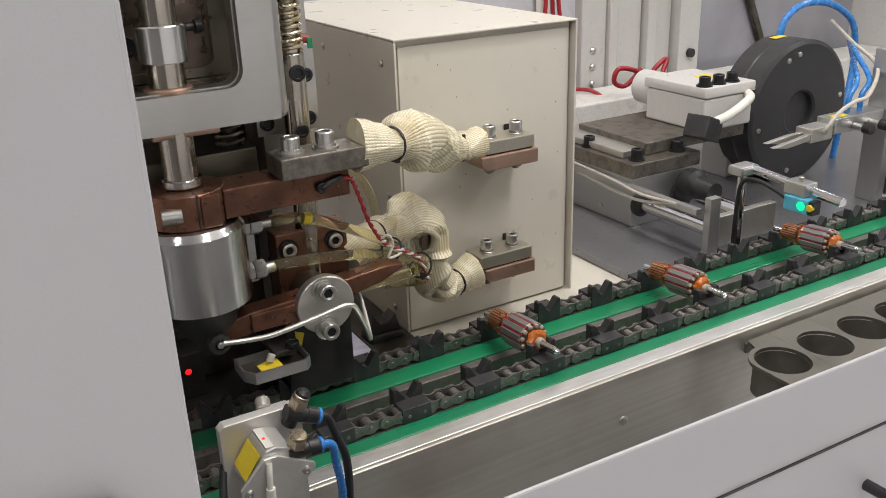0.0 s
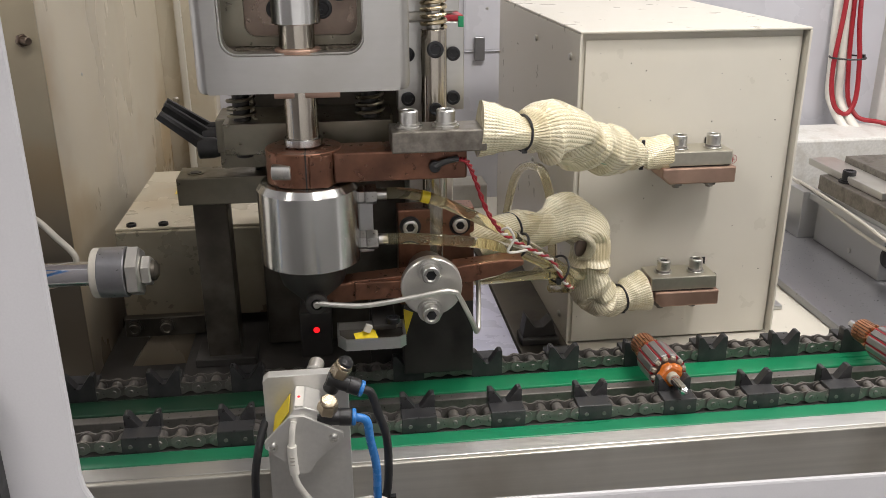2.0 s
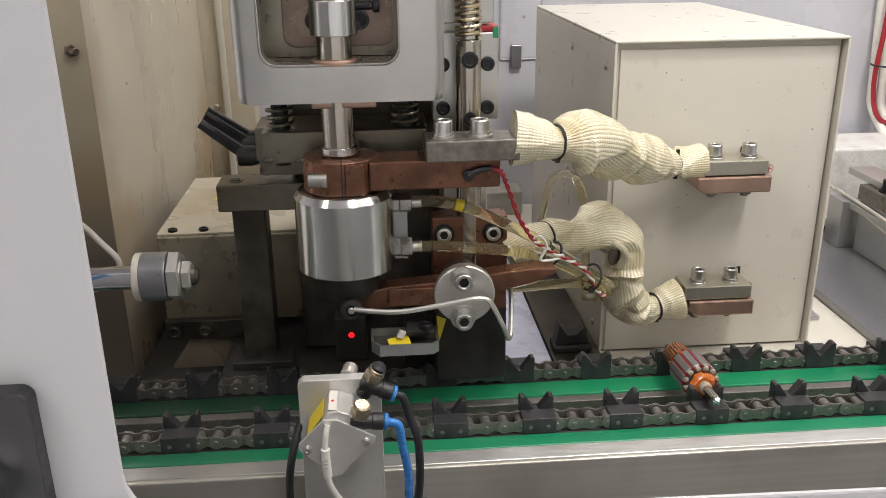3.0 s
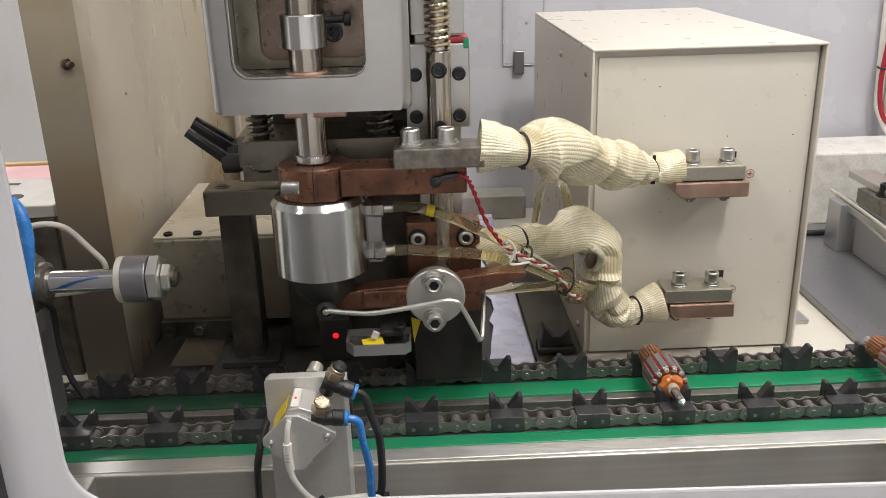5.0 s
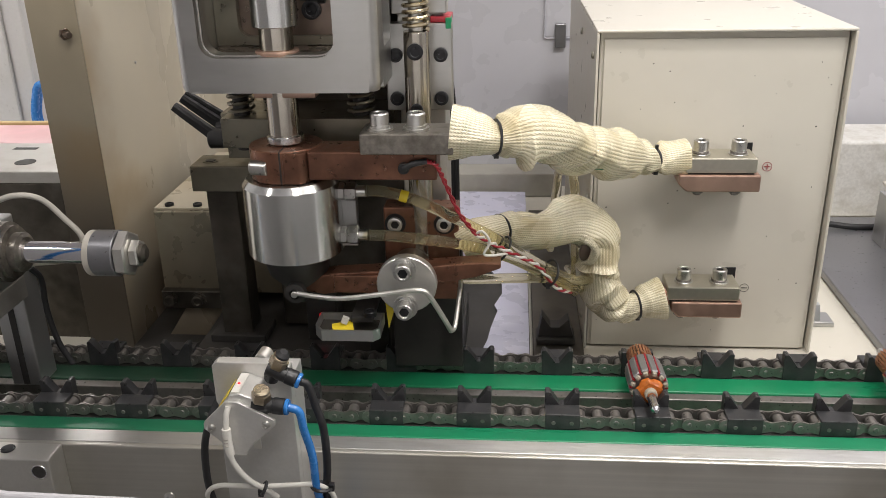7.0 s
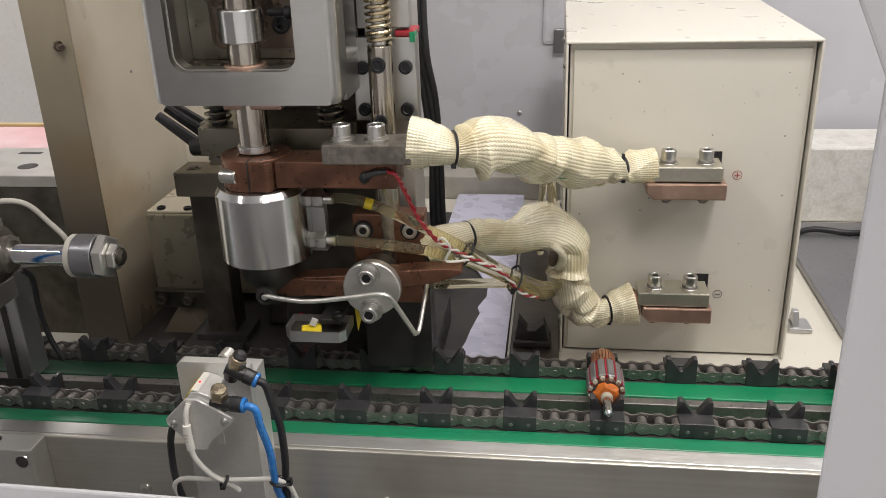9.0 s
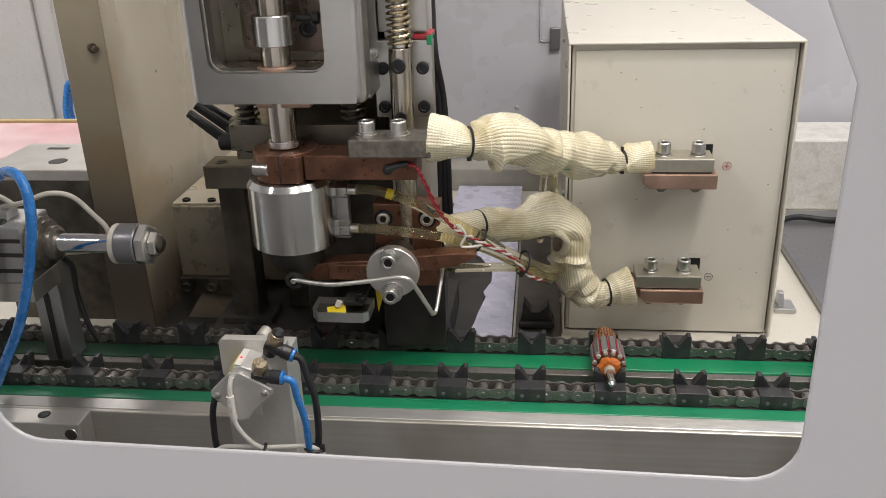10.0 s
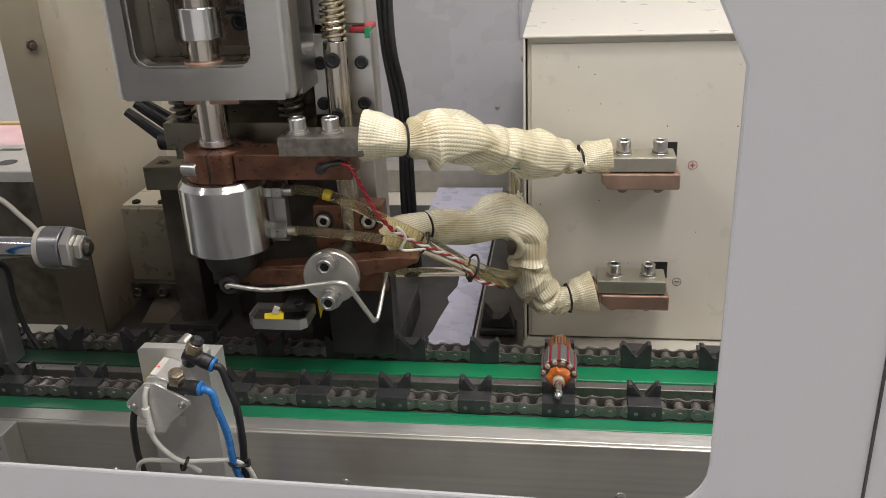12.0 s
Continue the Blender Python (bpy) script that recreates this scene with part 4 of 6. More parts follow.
tray = thing("gauge_tray", (0.203, 0.665, 0.048), "small aluminium tray on a dark stem with a yellow label", "tray")
rim = [(0.1735, 0.6590), (0.1810, 0.6480), (0.2280, 0.6480), (0.2335, 0.6540), (0.2335, 0.6850), (0.1735, 0.6850)]
inside = [(0.1753, 0.6597), (0.1820, 0.6498), (0.2272, 0.6498), (0.2317, 0.6548), (0.2317, 0.6832), (0.1753, 0.6832)]
part("rim", holed(rim, inside, "z", 0.1180, 0.1285), M_ALU, tray, "raised aluminium rim")
# tray floor coloured darker than its rim
part("floor_sheet", slab(inside, "z", 0.1182, 0.1215), M_DARKSTEEL, tray, "dark tray floor")
part("stem", box(0.2050, 0.2260, 0.7535, 0.7690, 0.0484, 0.1285, 0.001), M_SOOT_SHADE, tray)
part("arm", box(0.2050, 0.2260, 0.6640, 0.7690, 0.1288, 0.1340, 0.001), M_SOOT_SHADE, tray)
part("black_screw", socket_bolt((0.2230, 0.6680, 0.1342), 0.0060, 0.0050, (0, 0, 1), False), M_BLACKSCREW, tray)
part("label", turn(box(-0.0095, 0.0095, -0.007, 0.007, 0, 0.0006, 0), pose(0.1985, 0.6600, 0.1250, 18, -6, 12)), M_YELLOW, tray, "curled yellow sticker")
part("paper_scrap", turn(box(-0.003, 0.003, -0.002, 0.002, 0, 0.007, 0.0005), pose(0.199, 0.662, 0.1288, 0, 25, 10)), M_WHITEWIRE, tray)
part("yellow_tab", slab([(0.2340, 0.1360), (0.2430, 0.1320), (0.2360, 0.1090)], "y", 0.690, 0.6906), M_YELLOW, tray)

# red laser spot beside the tip, as a glowing dot on an added block
spot = thing("laser_spot_block", (0.151, 0.79, 0.048), "added dark block carrying the red laser spot", "sensor")
part("body", box(0.1350, 0.1670, 0.7765, 0.8115, 0.0484, 0.0980, 0.0015), M_SOOT_SHADE, spot)
part("red_dot", lathe([(0.0032, 0), (0.0026, 0.0010), (0.0008, 0.0014)], (0.1515, 0.7764, 0.0785), (0, -1, 0), 16), M_RED_DOT, spot, "red laser spot, put in as a small glowing disc")

# ---------- cables ----------
def crumple(widths, seed, folds=20):
    """A radius rule for a soft sleeve: widths along it, broad flats, a few long sharp creases."""
    rnd = random.Random(seed)
    creases = [(rnd.uniform(0.16, 0.92), rnd.uniform(0, 6.28), rnd.uniform(0.02, 0.06), rnd.choice((-1, -1, 1)) * rnd.uniform(0.18, 0.40), rnd.uniform(-16, 16)) for _ in range(folds)]
    ph = [rnd.uniform(0, 6.28) for _ in range(5)]

    def rule(s, a):
        u = s * (len(widths) - 1)
        i = min(int(u), len(widths) - 2)
        f = u - i
        f = f * f * (3 - 2 * f)
        r = widths[i] * (1 - f) + widths[i + 1] * f
        step = 2 * math.pi / 3.0
        b = (a + 2.6 * s + 0.6 * math.sin(9 * s + ph[2])) % step - step / 2
        k = 0.24 * (math.cos(step / 2) / math.cos(b) - 0.66) + 0.06 * math.sin(2 * a + 8 * s + ph[0]) + 0.03 * math.sin(3 * a - 19 * s + ph[4])
        for c, an, wd, dp, sl in creases:
            da = (a - an + math.pi) % (2 * math.pi) - math.pi
            ds = s - c - da * wd * sl * 0.12
            k += dp * max(0.0, 1 - abs(ds) / wd) ** 1.4 * max(0.0, math.cos(min(1.57, abs(da) * 1.1)))
        return r * (1 + k)
    return rule


def sleeve(name, pts, widths, seed, label, ties):
    root = thing(name, pts[len(pts) // 2], label, "cable sleeve", "woven sleeves")
    part("fabric", tube(pts, 1.0, 132, 18, crumple(widths, seed)), M_SLEEVE, root)
    for c, ax, r in ties:
        part("cable_tie", zip_tie(c, ax, r), M_BLACK, root, "black cable tie")
    return root


upper = sleeve("cable_sleeve", [(0.2995, 0.6720, 0.3050), (0.3100, 0.6720, 0.3040), (0.3220, 0.6720, 0.3025), (0.3370, 0.6750, 0.2995), (0.3470, 0.6820, 0.2995), (0.3600, 0.6915, 0.2985), (0.3830, 0.7100, 0.2910),
                                (0.4030, 0.7330, 0.2775), (0.4210, 0.7550, 0.2650), (0.4420, 0.7800, 0.2530), (0.4620, 0.8000, 0.2450), (0.4780, 0.8120, 0.2400), (0.4930, 0.8230, 0.2360), (0.5080, 0.8280, 0.2365), (0.5270, 0.8310, 0.2375)],
               [0.0225, 0.0205, 0.0175, 0.0145, 0.0210, 0.0265, 0.0260, 0.0240, 0.0250, 0.0245, 0.0210, 0.0185, 0.0125, 0.0160, 0.0190], 3,
               "cream woven glass-fibre sleeve over a flexible cable", [((0.3370, 0.6750, 0.2995), (1, 0.4, -0.1), 0.0150), ((0.4930, 0.8230, 0.2360), (1, 0.55, -0.1), 0.0128)])
part("tie_tail", box(0.4915, 0.4950, 0.8080, 0.8110, 0.2480, 0.2560, 0.0006), M_BLACK, upper, "cut end of a cable tie")
part("seam_thread", tube([(0.4060, 0.7140, 0.2720), (0.4180, 0.7330, 0.2560), (0.4350, 0.7520, 0.2480), (0.4480, 0.7700, 0.2400)], 0.0005, 6, 6), M_GREEN, upper, "green marking thread")
lower = sleeve("cable_sleeve", [(0.3040, 0.7200, 0.1830), (0.3180, 0.7230, 0.1900), (0.3410, 0.7370, 0.1935), (0.3530, 0.7500, 0.1890), (0.3800, 0.7750, 0.1800), (0.4080, 0.7960, 0.1775), (0.4290, 0.8050, 0.1700), (0.4415, 0.8080, 0.1570),
                                (0.4425, 0.8080, 0.1360), (0.4435, 0.8080, 0.1160), (0.4480, 0.8090, 0.0950), (0.4580, 0.8120, 0.0800), (0.4720, 0.8170, 0.0745), (0.4860, 0.8220, 0.0745), (0.4980, 0.8260, 0.0765), (0.5140, 0.8290, 0.0800)],
               [0.0180, 0.0175, 0.0140, 0.0175, 0.0190, 0.0205, 0.0235, 0.0240, 0.0225, 0.0225, 0.0225, 0.0225, 0.0205, 0.0145, 0.0190, 0.0220], 8,
               "cream woven glass-fibre sleeve bent down over a flexible cable", [((0.3410, 0.7370, 0.1935), (1, 0.9, 0.0), 0.0138), ((0.4850, 0.8218, 0.0745), (1, 0.3, 0.1), 0.0152)])
# dark cap on the cloth: the shade inside the fold, put into colour
part("fold_shade", turn(lathe([(0.0010, 0.0030), (0.0090, 0.0022), (0.0098, 0.0), (0.0080, -0.0060)], (0, 0, 0), (0, -1, 0), 24), pose(0.4255, 0.7850, 0.1520, 0, 12, 0) @ Matrix.Diagonal((0.62, 1, 1.15, 1))), M_HEATED, lower, "dark cap standing in for the shaded fold opening")
part("fold_lip", tube([(0.4165, 0.7840, 0.1640), (0.4250, 0.7785, 0.1665), (0.4330, 0.7775, 0.1600), (0.4345, 0.7785, 0.1510), (0.4300, 0.7800, 0.1415), (0.4220, 0.7840, 0.1390)], 0.0042, 16, 8, lambda s, t: 0.35 + 0.75 * math.sin(math.pi * s) + 0.12 * math.sin(9 * s + 2 * t)), M_SLEEVE, lower, "rolled lip of the folded sleeve")
part("copper_braid", lathe([(0.0150, 0), (0.0165, 0.001), (0.0165, 0.003), (0.0140, 0.0036)], (0.5135, 0.8289, 0.0799), (0.98, 0.15, 0.17), 30), M_COPPER, lower, "end of the red-brown copper braid")


def hose(name, pts, r, mat, label, category="hose", n=8, seg=14, group=""):
    return solid(name, tube(pts, r, seg, n), mat, label, category, "", group)


hose("cooling_hose", [(0.2150, 0.690, 0.2465), (0.2350, 0.690, 0.2465), (0.2620, 0.690, 0.2400), (0.3010, 0.692, 0.2205), (0.3420, 0.703, 0.1940), (0.3800, 0.722, 0.1620), (0.4150, 0.760, 0.1300), (0.4450, 0.840, 0.1000), (0.4300, 0.930, 0.0800)], 0.0050, M_HOSE, "yellowed clear cooling hose", group="cooling hoses")
hose("cooling_hose", [(0.2150, 0.690, 0.2048), (0.2400, 0.688, 0.2048), (0.2750, 0.688, 0.2015), (0.3150, 0.694, 0.1930), (0.3500, 0.706, 0.1770), (0.3850, 0.724, 0.1520), (0.4150, 0.768, 0.1180), (0.4300, 0.860, 0.0800), (0.4200, 0.950, 0.0600)], 0.0050, M_HOSE, "yellowed clear cooling hose", group="cooling hoses")
hose("cooling_hose", [(0.3030, 0.716, 0.1500), (0.3200, 0.714, 0.1510), (0.3600, 0.720, 0.1500), (0.3930, 0.735, 0.1420), (0.4150, 0.780, 0.1080), (0.4180, 0.870, 0.0700)], 0.0048, M_HOSE, "yellowed clear cooling hose", group="cooling hoses")
hose("cooling_hose", [(0.4240, 0.880, 0.060), (0.4240, 0.900, 0.130), (0.4220, 0.915, 0.175), (0.4180, 0.960, 0.190), (0.4100, 1.050, 0.150), (0.4050, 1.120, 0.0150)], 0.0055, M_HOSE, "yellowed clear cooling hose", group="cooling hoses")
for k, (c, ax, r) in enumerate([((0.3430, 0.703, 0.1870), (1, 0.3, -0.7), 0.0125), ((0.3880, 0.728, 0.1520), (1, 0.5, -0.5), 0.0130)]):
    solid("cable_tie", zip_tie(c, ax, r, 0.0022), M_BLACK, "black cable tie round the cooling hoses", "cable tie", "", "ties on the hoses")


solid("yellow_tape", tube([(0.2520, 0.690, 0.2430), (0.2555, 0.690, 0.2420), (0.2590, 0.690, 0.2410)], 0.0054, 14, 2), M_YELLOW, "scrap of yellow tape round a cooling hose", "tape")


def twisted(name, pts, mats, label, r=0.0014):
    root = thing(name, pts[0], label, "wire")
    path = smooth_path(pts, 16)
    for j, mat in enumerate(mats):
        strand = []
        for i, p in enumerate(path):
            a = i * 0.62 + j * math.pi * 2 / len(mats)
            strand.append(p + Vector((math.cos(a) * r * 1.1, math.sin(a) * r * 0.6, math.sin(a) * r * 0.9)))
        part("strand", tube(strand, r, 7, 0), mat, root, "red strand" if mat == M_RED else "white strand")
    return root


twisted("twisted_red_wire", [(0.2790, 0.6600, 0.2835), (0.2880, 0.6600, 0.2800), (0.2950, 0.6620, 0.2640), (0.3060, 0.6680, 0.2350), (0.3200, 0.6760, 0.2120)], [M_RED, M_RED], "twisted pair of dark red wires from the ring terminal", 0.0011)
twisted("twisted_red_white_wire", [(0.3200, 0.6760, 0.2120), (0.3350, 0.6850, 0.1990), (0.3560, 0.6930, 0.1850), (0.3760, 0.7060, 0.1690), (0.3950, 0.7280, 0.1370), (0.4100, 0.7550, 0.1200)], [M_RED, M_WHITEWIRE], "twisted red and white sensor wires along the hoses", 0.0012)
hose("loose_wire", [(0.3200, 0.677, 0.212), (0.3260, 0.672, 0.216), (0.3320, 0.675, 0.205), (0.3270, 0.676, 0.193), (0.3350, 0.680, 0.190), (0.3480, 0.690, 0.188)], 0.0012, M_WHITEWIRE, "loose loop of cream wire", "wire", 8, 8)
for k, dx in enumerate((0.0, 0.007, 0.013)):
    hose("black_cable", [(0.252 + dx, 1.000 + 0.006 * k, 0.70), (0.253 + dx, 1.000, 0.42), (0.256 + dx, 0.998 - 0.004 * k, 0.33), (0.264 + dx, 0.996, 0.27), (0.270 + dx * 0.8, 0.998, 0.20), (0.268 + dx, 1.000, 0.12), (0.270 + dx, 1.010, 0.0140)], 0.0042, M_RUBBER, "thick black cable hanging behind the column", "cable", 8, 10, "black cables")

# ---------- side ram ----------
ram = thing("side_ram", (-0.10, 0.64, 0.0), "chrome side ram with a grey bumper, aluminium cylinder body", "ram")
RY, RZ = 0.640, 0.2055
part("piston_rod", rod((-0.0950, RY, RZ), (-0.0155, RY, RZ), 0.0098, 28), M_CHROME, ram)
part("white_washer", lathe([(0.0196, 0), (0.0202, 0.0008), (0.0202, 0.0055)], (-0.0156, RY, RZ), (1, 0, 0), 36), M_GREYWIRE, ram, "white plastic washer")
part("bumper", lathe([(0.0200, 0), (0.0204, 0.0008), (0.0204, 0.0200), (0.0198, 0.0208)], (-0.0100, RY, RZ), (1, 0, 0), 40), M_GREYPLATE, ram)
part("hex_nut", hex_nut((0.0109, RY, RZ), 0.0208, 0.0105, (1, 0, 0)), M_STEEL, ram)
part("end_nut", hex_nut((0.0216, RY, RZ), 0.0125, 0.0075, (1, 0, 0)), M_STEEL, ram)
part("end_stud", lathe([(0.0085, 0), (0.0080, 0.003), (0.005, 0.0052)], (0.0291, RY, RZ), (1, 0, 0), 20), M_DARKSTEEL, ram)
part("gland", lathe([(0.0265, 0), (0.0270, 0.001), (0.0270, 0.008), (0.0235, 0.009), (0.0235, 0.013), (0.0175, 0.014), (0.0175, 0.021), (0.0135, 0.023)], (-0.0980, RY, RZ), (1, 0, 0), 36), M_GRIMY, ram)
body = part("cylinder_body", box(-0.2600, -0.0985, 0.6130, 0.6680, 0.1720, 0.2320, 0.002), M_ALU, ram)
for gz in (0.186, 0.203, 0.218):
    part("groove", box(-0.2590, -0.0990, 0.6122, 0.6129, gz - 0.002, gz + 0.002, 0), M_SOOT_SHADE, body, "dark profile groove")
part("bracket_plate", box(-0.1500, -0.0990, 0.6150, 0.6660, 0.1500, 0.1715, 0.001), M_STEEL, ram)
part("post", box(-0.1380, -0.1080, 0.6700, 0.7000, 0.0500, 0.1990, 0.0015), M_ALU, ram)
part("post_slot", box(-0.1260, -0.1200, 0.6690, 0.6699, 0.0520, 0.1480, 0), M_SOOT_SHADE, ram, "dark slot in the profile")
part("cable_clip", box(-0.1500, -0.1180, 0.6300, 0.6500, 0.2325, 0.2420, 0.001), M_ALU, ram)
hose("thin_grey_wire", [(0.20, 1.4455, 0.62), (0.255, 1.4455, 0.470), (0.330, 1.4455, 0.452), (0.400, 1.4440, 0.462), (0.440, 1.4430, 0.425)], 0.0024, M_GREYWIRE, "thin grey wire hanging on the rear panel", "wire")
hose("blue_air_hose", [(-0.150, 0.578, 0.054), (-0.122, 0.576, 0.100), (-0.094, 0.578, 0.150), (-0.072, 0.580, 0.210), (-0.061, 0.583, 0.262), (-0.070, 0.592, 0.290), (-0.100, 0.612, 0.288), (-0.140, 0.635, 0.255), (-0.155, 0.640, 0.236)], 0.0050, M_BLUE, "glossy blue air hose bent over the ram body")
hose("black_air_hose", [(-0.150, 0.615, 0.07), (-0.140, 0.600, 0.15), (-0.128, 0.605, 0.21), (-0.121, 0.620, 0.227), (-0.125, 0.635, 0.232)], 0.0042, M_RUBBER, "black air hose beside the ram")
hose("grey_sensor_cable", [(-0.128, 0.640, 0.2440), (-0.105, 0.640, 0.2480), (-0.080, 0.645, 0.2560), (-0.062, 0.655, 0.2500), (-0.048, 0.662, 0.2300), (-0.036, 0.666, 0.2080), (-0.050, 0.668, 0.1880), (-0.085, 0.664, 0.1840), (-0.0975, 0.660, 0.1840)], 0.0026, M_GREYWIRE, "grey sensor cable looping over the ram rod", "cable")
hose("grey_sensor_cable", [(-0.180, 0.635, 0.2380), (-0.150, 0.635, 0.2520), (-0.130, 0.638, 0.2560), (-0.116, 0.642, 0.2450)], 0.0026, M_GREYWIRE, "grey sensor cable on the ram body", "cable")

hose("black_air_hose", [(-0.1075, 0.690, 0.168), (-0.1060, 0.702, 0.151), (-0.1080, 0.704, 0.118), (-0.1030, 0.704, 0.081), (-0.092, 0.703, 0.0560)], 0.0030, M_RUBBER, "thin black air hose hanging under the ram gland")

ramp = thing("feed_housing", (0.05, 0.97, 0.0), "oil-stained cream housing block behind the ram", "housing")
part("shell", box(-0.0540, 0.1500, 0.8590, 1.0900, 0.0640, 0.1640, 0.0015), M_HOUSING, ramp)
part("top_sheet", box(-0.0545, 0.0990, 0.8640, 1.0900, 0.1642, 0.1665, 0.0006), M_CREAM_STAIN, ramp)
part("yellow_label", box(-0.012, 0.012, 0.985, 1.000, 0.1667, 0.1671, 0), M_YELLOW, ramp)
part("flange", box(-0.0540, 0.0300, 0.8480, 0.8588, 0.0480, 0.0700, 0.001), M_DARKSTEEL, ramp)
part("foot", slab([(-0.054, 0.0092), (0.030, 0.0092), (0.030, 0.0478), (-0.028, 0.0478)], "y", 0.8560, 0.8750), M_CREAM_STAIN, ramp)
for sx in (-0.043, -0.010):
    part("bolt", socket_bolt((sx, 0.8478, 0.0600), 0.0062, 0.0050, (0, -1, 0)), M_DARKSTEEL, ramp)
    part("top_screw", socket_bolt((sx + 0.004, 0.8720, 0.1666), 0.0050, 0.0030, (0, 0, 1), False), M_BLACKSCREW, ramp)

# ---------- sensor bracket in front of the conveyor ----------
sb = thing("sensor_bracket", (0.153, 0.541, -0.10), "aluminium sensor bracket with fittings, bolted to the conveyor front", "sensor bracket")
part("plate", slab([(0.1190, -0.10), (0.1810, -0.10), (0.1810, 0.1535), (0.1770, 0.1570), (0.1230, 0.1570), (0.1190, 0.1535)], "y", 0.5385, 0.5480, 0.0007), M_BRACKET, sb)
part("side_web", box(0.1570, 0.1810, 0.5482, 0.5738, -0.10, 0.1420, 0.0007), M_BRACKET, sb)
part("hole", rod((0.1430, 0.5381, 0.1400), (0.1430, 0.5387, 0.1400), 0.0036, 16, 0.0001), M_SOOT_SHADE, sb, "dark drilled hole")
prism = [(0.1255, 0.1205), (0.1680, 0.1260), (0.1600, 0.1440), (0.1500, 0.1480), (0.1420, 0.1470)]
part("sensor_body", slab(prism, "y", 0.5075, 0.5383, 0.0008), M_BRACKET, sb)
end = [(0.1205, 0.1190), (0.1380, 0.1020), (0.1410, 0.0960), (0.1510, 0.0960), (0.1560, 0.1050), (0.1760, 0.1235), (0.1760, 0.1275), (0.1490, 0.1430), (0.1390, 0.1430), (0.1205, 0.1240)]
part("end_plate", slab(end, "y", 0.5040, 0.5073, 0.0005), M_BRACKET, sb)
for sx, sz in ((0.1262, 0.1200), (0.1690, 0.1240)):
    part("button_screw", lathe([(0.0036, 0), (0.0034, 0.0012), (0.0022, 0.0022), (0.0016, 0.0024), (0.0014, 0.0008)], (sx, 0.5040, sz), (0, -1, 0), 16), M_SCREW, sb)
part("yellow_label", turn(box(-0.0105, 0.0105, -0.013, 0.013, 0, 0.0004, 0), pose(0.1325, 0.5240, 0.1344, 0, -55, 0)), M_YELLOW, sb)
part("white_label", turn(box(-0.0030, 0.0030, -0.014, 0.014, 0, 0.0005, 0), pose(0.1458, 0.5235, 0.1480, 0, 4, 0)), M_WHITEWIRE, sb)
# red dot of the label, drawn with a glowing material
part("red_dot", lathe([(0.0011, 0), (0.0009, 0.0006)], (0.1455, 0.5220, 0.1486), (0, 0, 1), 12), M_RED_DOT, sb, "red dot on the white label, glowing")
part("lens_tube", rod((0.1560, 0.5485, 0.1540), (0.1585, 0.5590, 0.1560), 0.0058, 20), M_STEEL, sb)
part("white_sticker", box(0.1455, 0.1515, 0.5378, 0.5384, 0.078, 0.090, 0), M_WHITEWIRE, sb)


def elbow(at, tip, nut_dir, parent):
    a, b = Vector(at), Vector(tip)
    d = (b - a).normalized()
    e = part("elbow_fitting", merge(tube([a - d * 0.006, a, a + d * 0.010], 0.0066, 16, 3, lambda s, t: 1 - 0.1 * s), rod(a, a - Vector(nut_dir) * 0.010, 0.0058, 16)), M_BLACK, parent, "black push-in elbow")
    part("brass_nut", merge(hex_nut(a + Vector(nut_dir) * 0.005, 0.0074, 0.0085, nut_dir), lathe([(0.0058, 0), (0.0062, 0.001), (0.0062, 0.0022), (0.0052, 0.0030)], a + Vector(nut_dir) * 0.0137, nut_dir, 16)), M_BRASS, e, "dull brass nut")
    part("blue_collar", rod(a + d * 0.0185, a + d * 0.0215, 0.0062, 18), M_BLUE, e)
    part("barrel", rod(a + d * 0.0095, a + d * 0.0184, 0.0064, 18), M_BLACK, e)
    return a + d * 0.021


t1 = elbow((0.1640, 0.5120, 0.1370), (0.1900, 0.5120, 0.1345), Vector((0.2, -0.25, 0.95)).normalized(), sb)
t2 = elbow((0.1720, 0.5300, 0.1560), (0.1960, 0.5280, 0.1460), Vector((0.45, -0.15, 0.88)).normalized(), sb)
part("black_plug", lathe([(0.0045, 0), (0.0056, 0.002), (0.0056, 0.007), (0.003, 0.0095)], (0.1775, 0.5282, 0.1660), (0.45, -0.15, 0.88), 18), M_BLACK, sb)
hose("blue_air_hose", [t1, t1 + Vector((0.008, 0, -0.004)), (0.1950, 0.513, 0.1150), (0.1990, 0.516, 0.0880), (0.1995, 0.520, 0.0500), (0.2060, 0.530, 0.0100), (0.2080, 0.550, -0.0600)], 0.0032, M_BLUE, "blue air hose from the sensor bracket")
hose("black_air_hose", [t2, t2 + Vector((0.006, 0, -0.004)), (0.2020, 0.526, 0.1280), (0.2075, 0.524, 0.1080), (0.2080, 0.524, 0.0750), (0.2050, 0.526, 0.0420), (0.2050, 0.535, 0.0000), (0.2040, 0.555, -0.0600)], 0.0032, M_RUBBER, "black air hose from the sensor bracket")
hose("dark_grey_cable", [(0.1260, 0.5480, 0.1280), (0.1180, 0.540, 0.1180), (0.1120, 0.526, 0.0980), (0.1090, 0.524, 0.0750), (0.1090, 0.526, 0.0400), (0.1140, 0.540, -0.0200), (0.118, 0.56, -0.0600)], 0.0030, M_RUBBER, "dark grey cable beside the sensor bracket", "cable")
sc = thing("sensor_cable", (0.140, 0.500, 0.125), "cream sensor cable with a marker sleeve and tie", "cable")
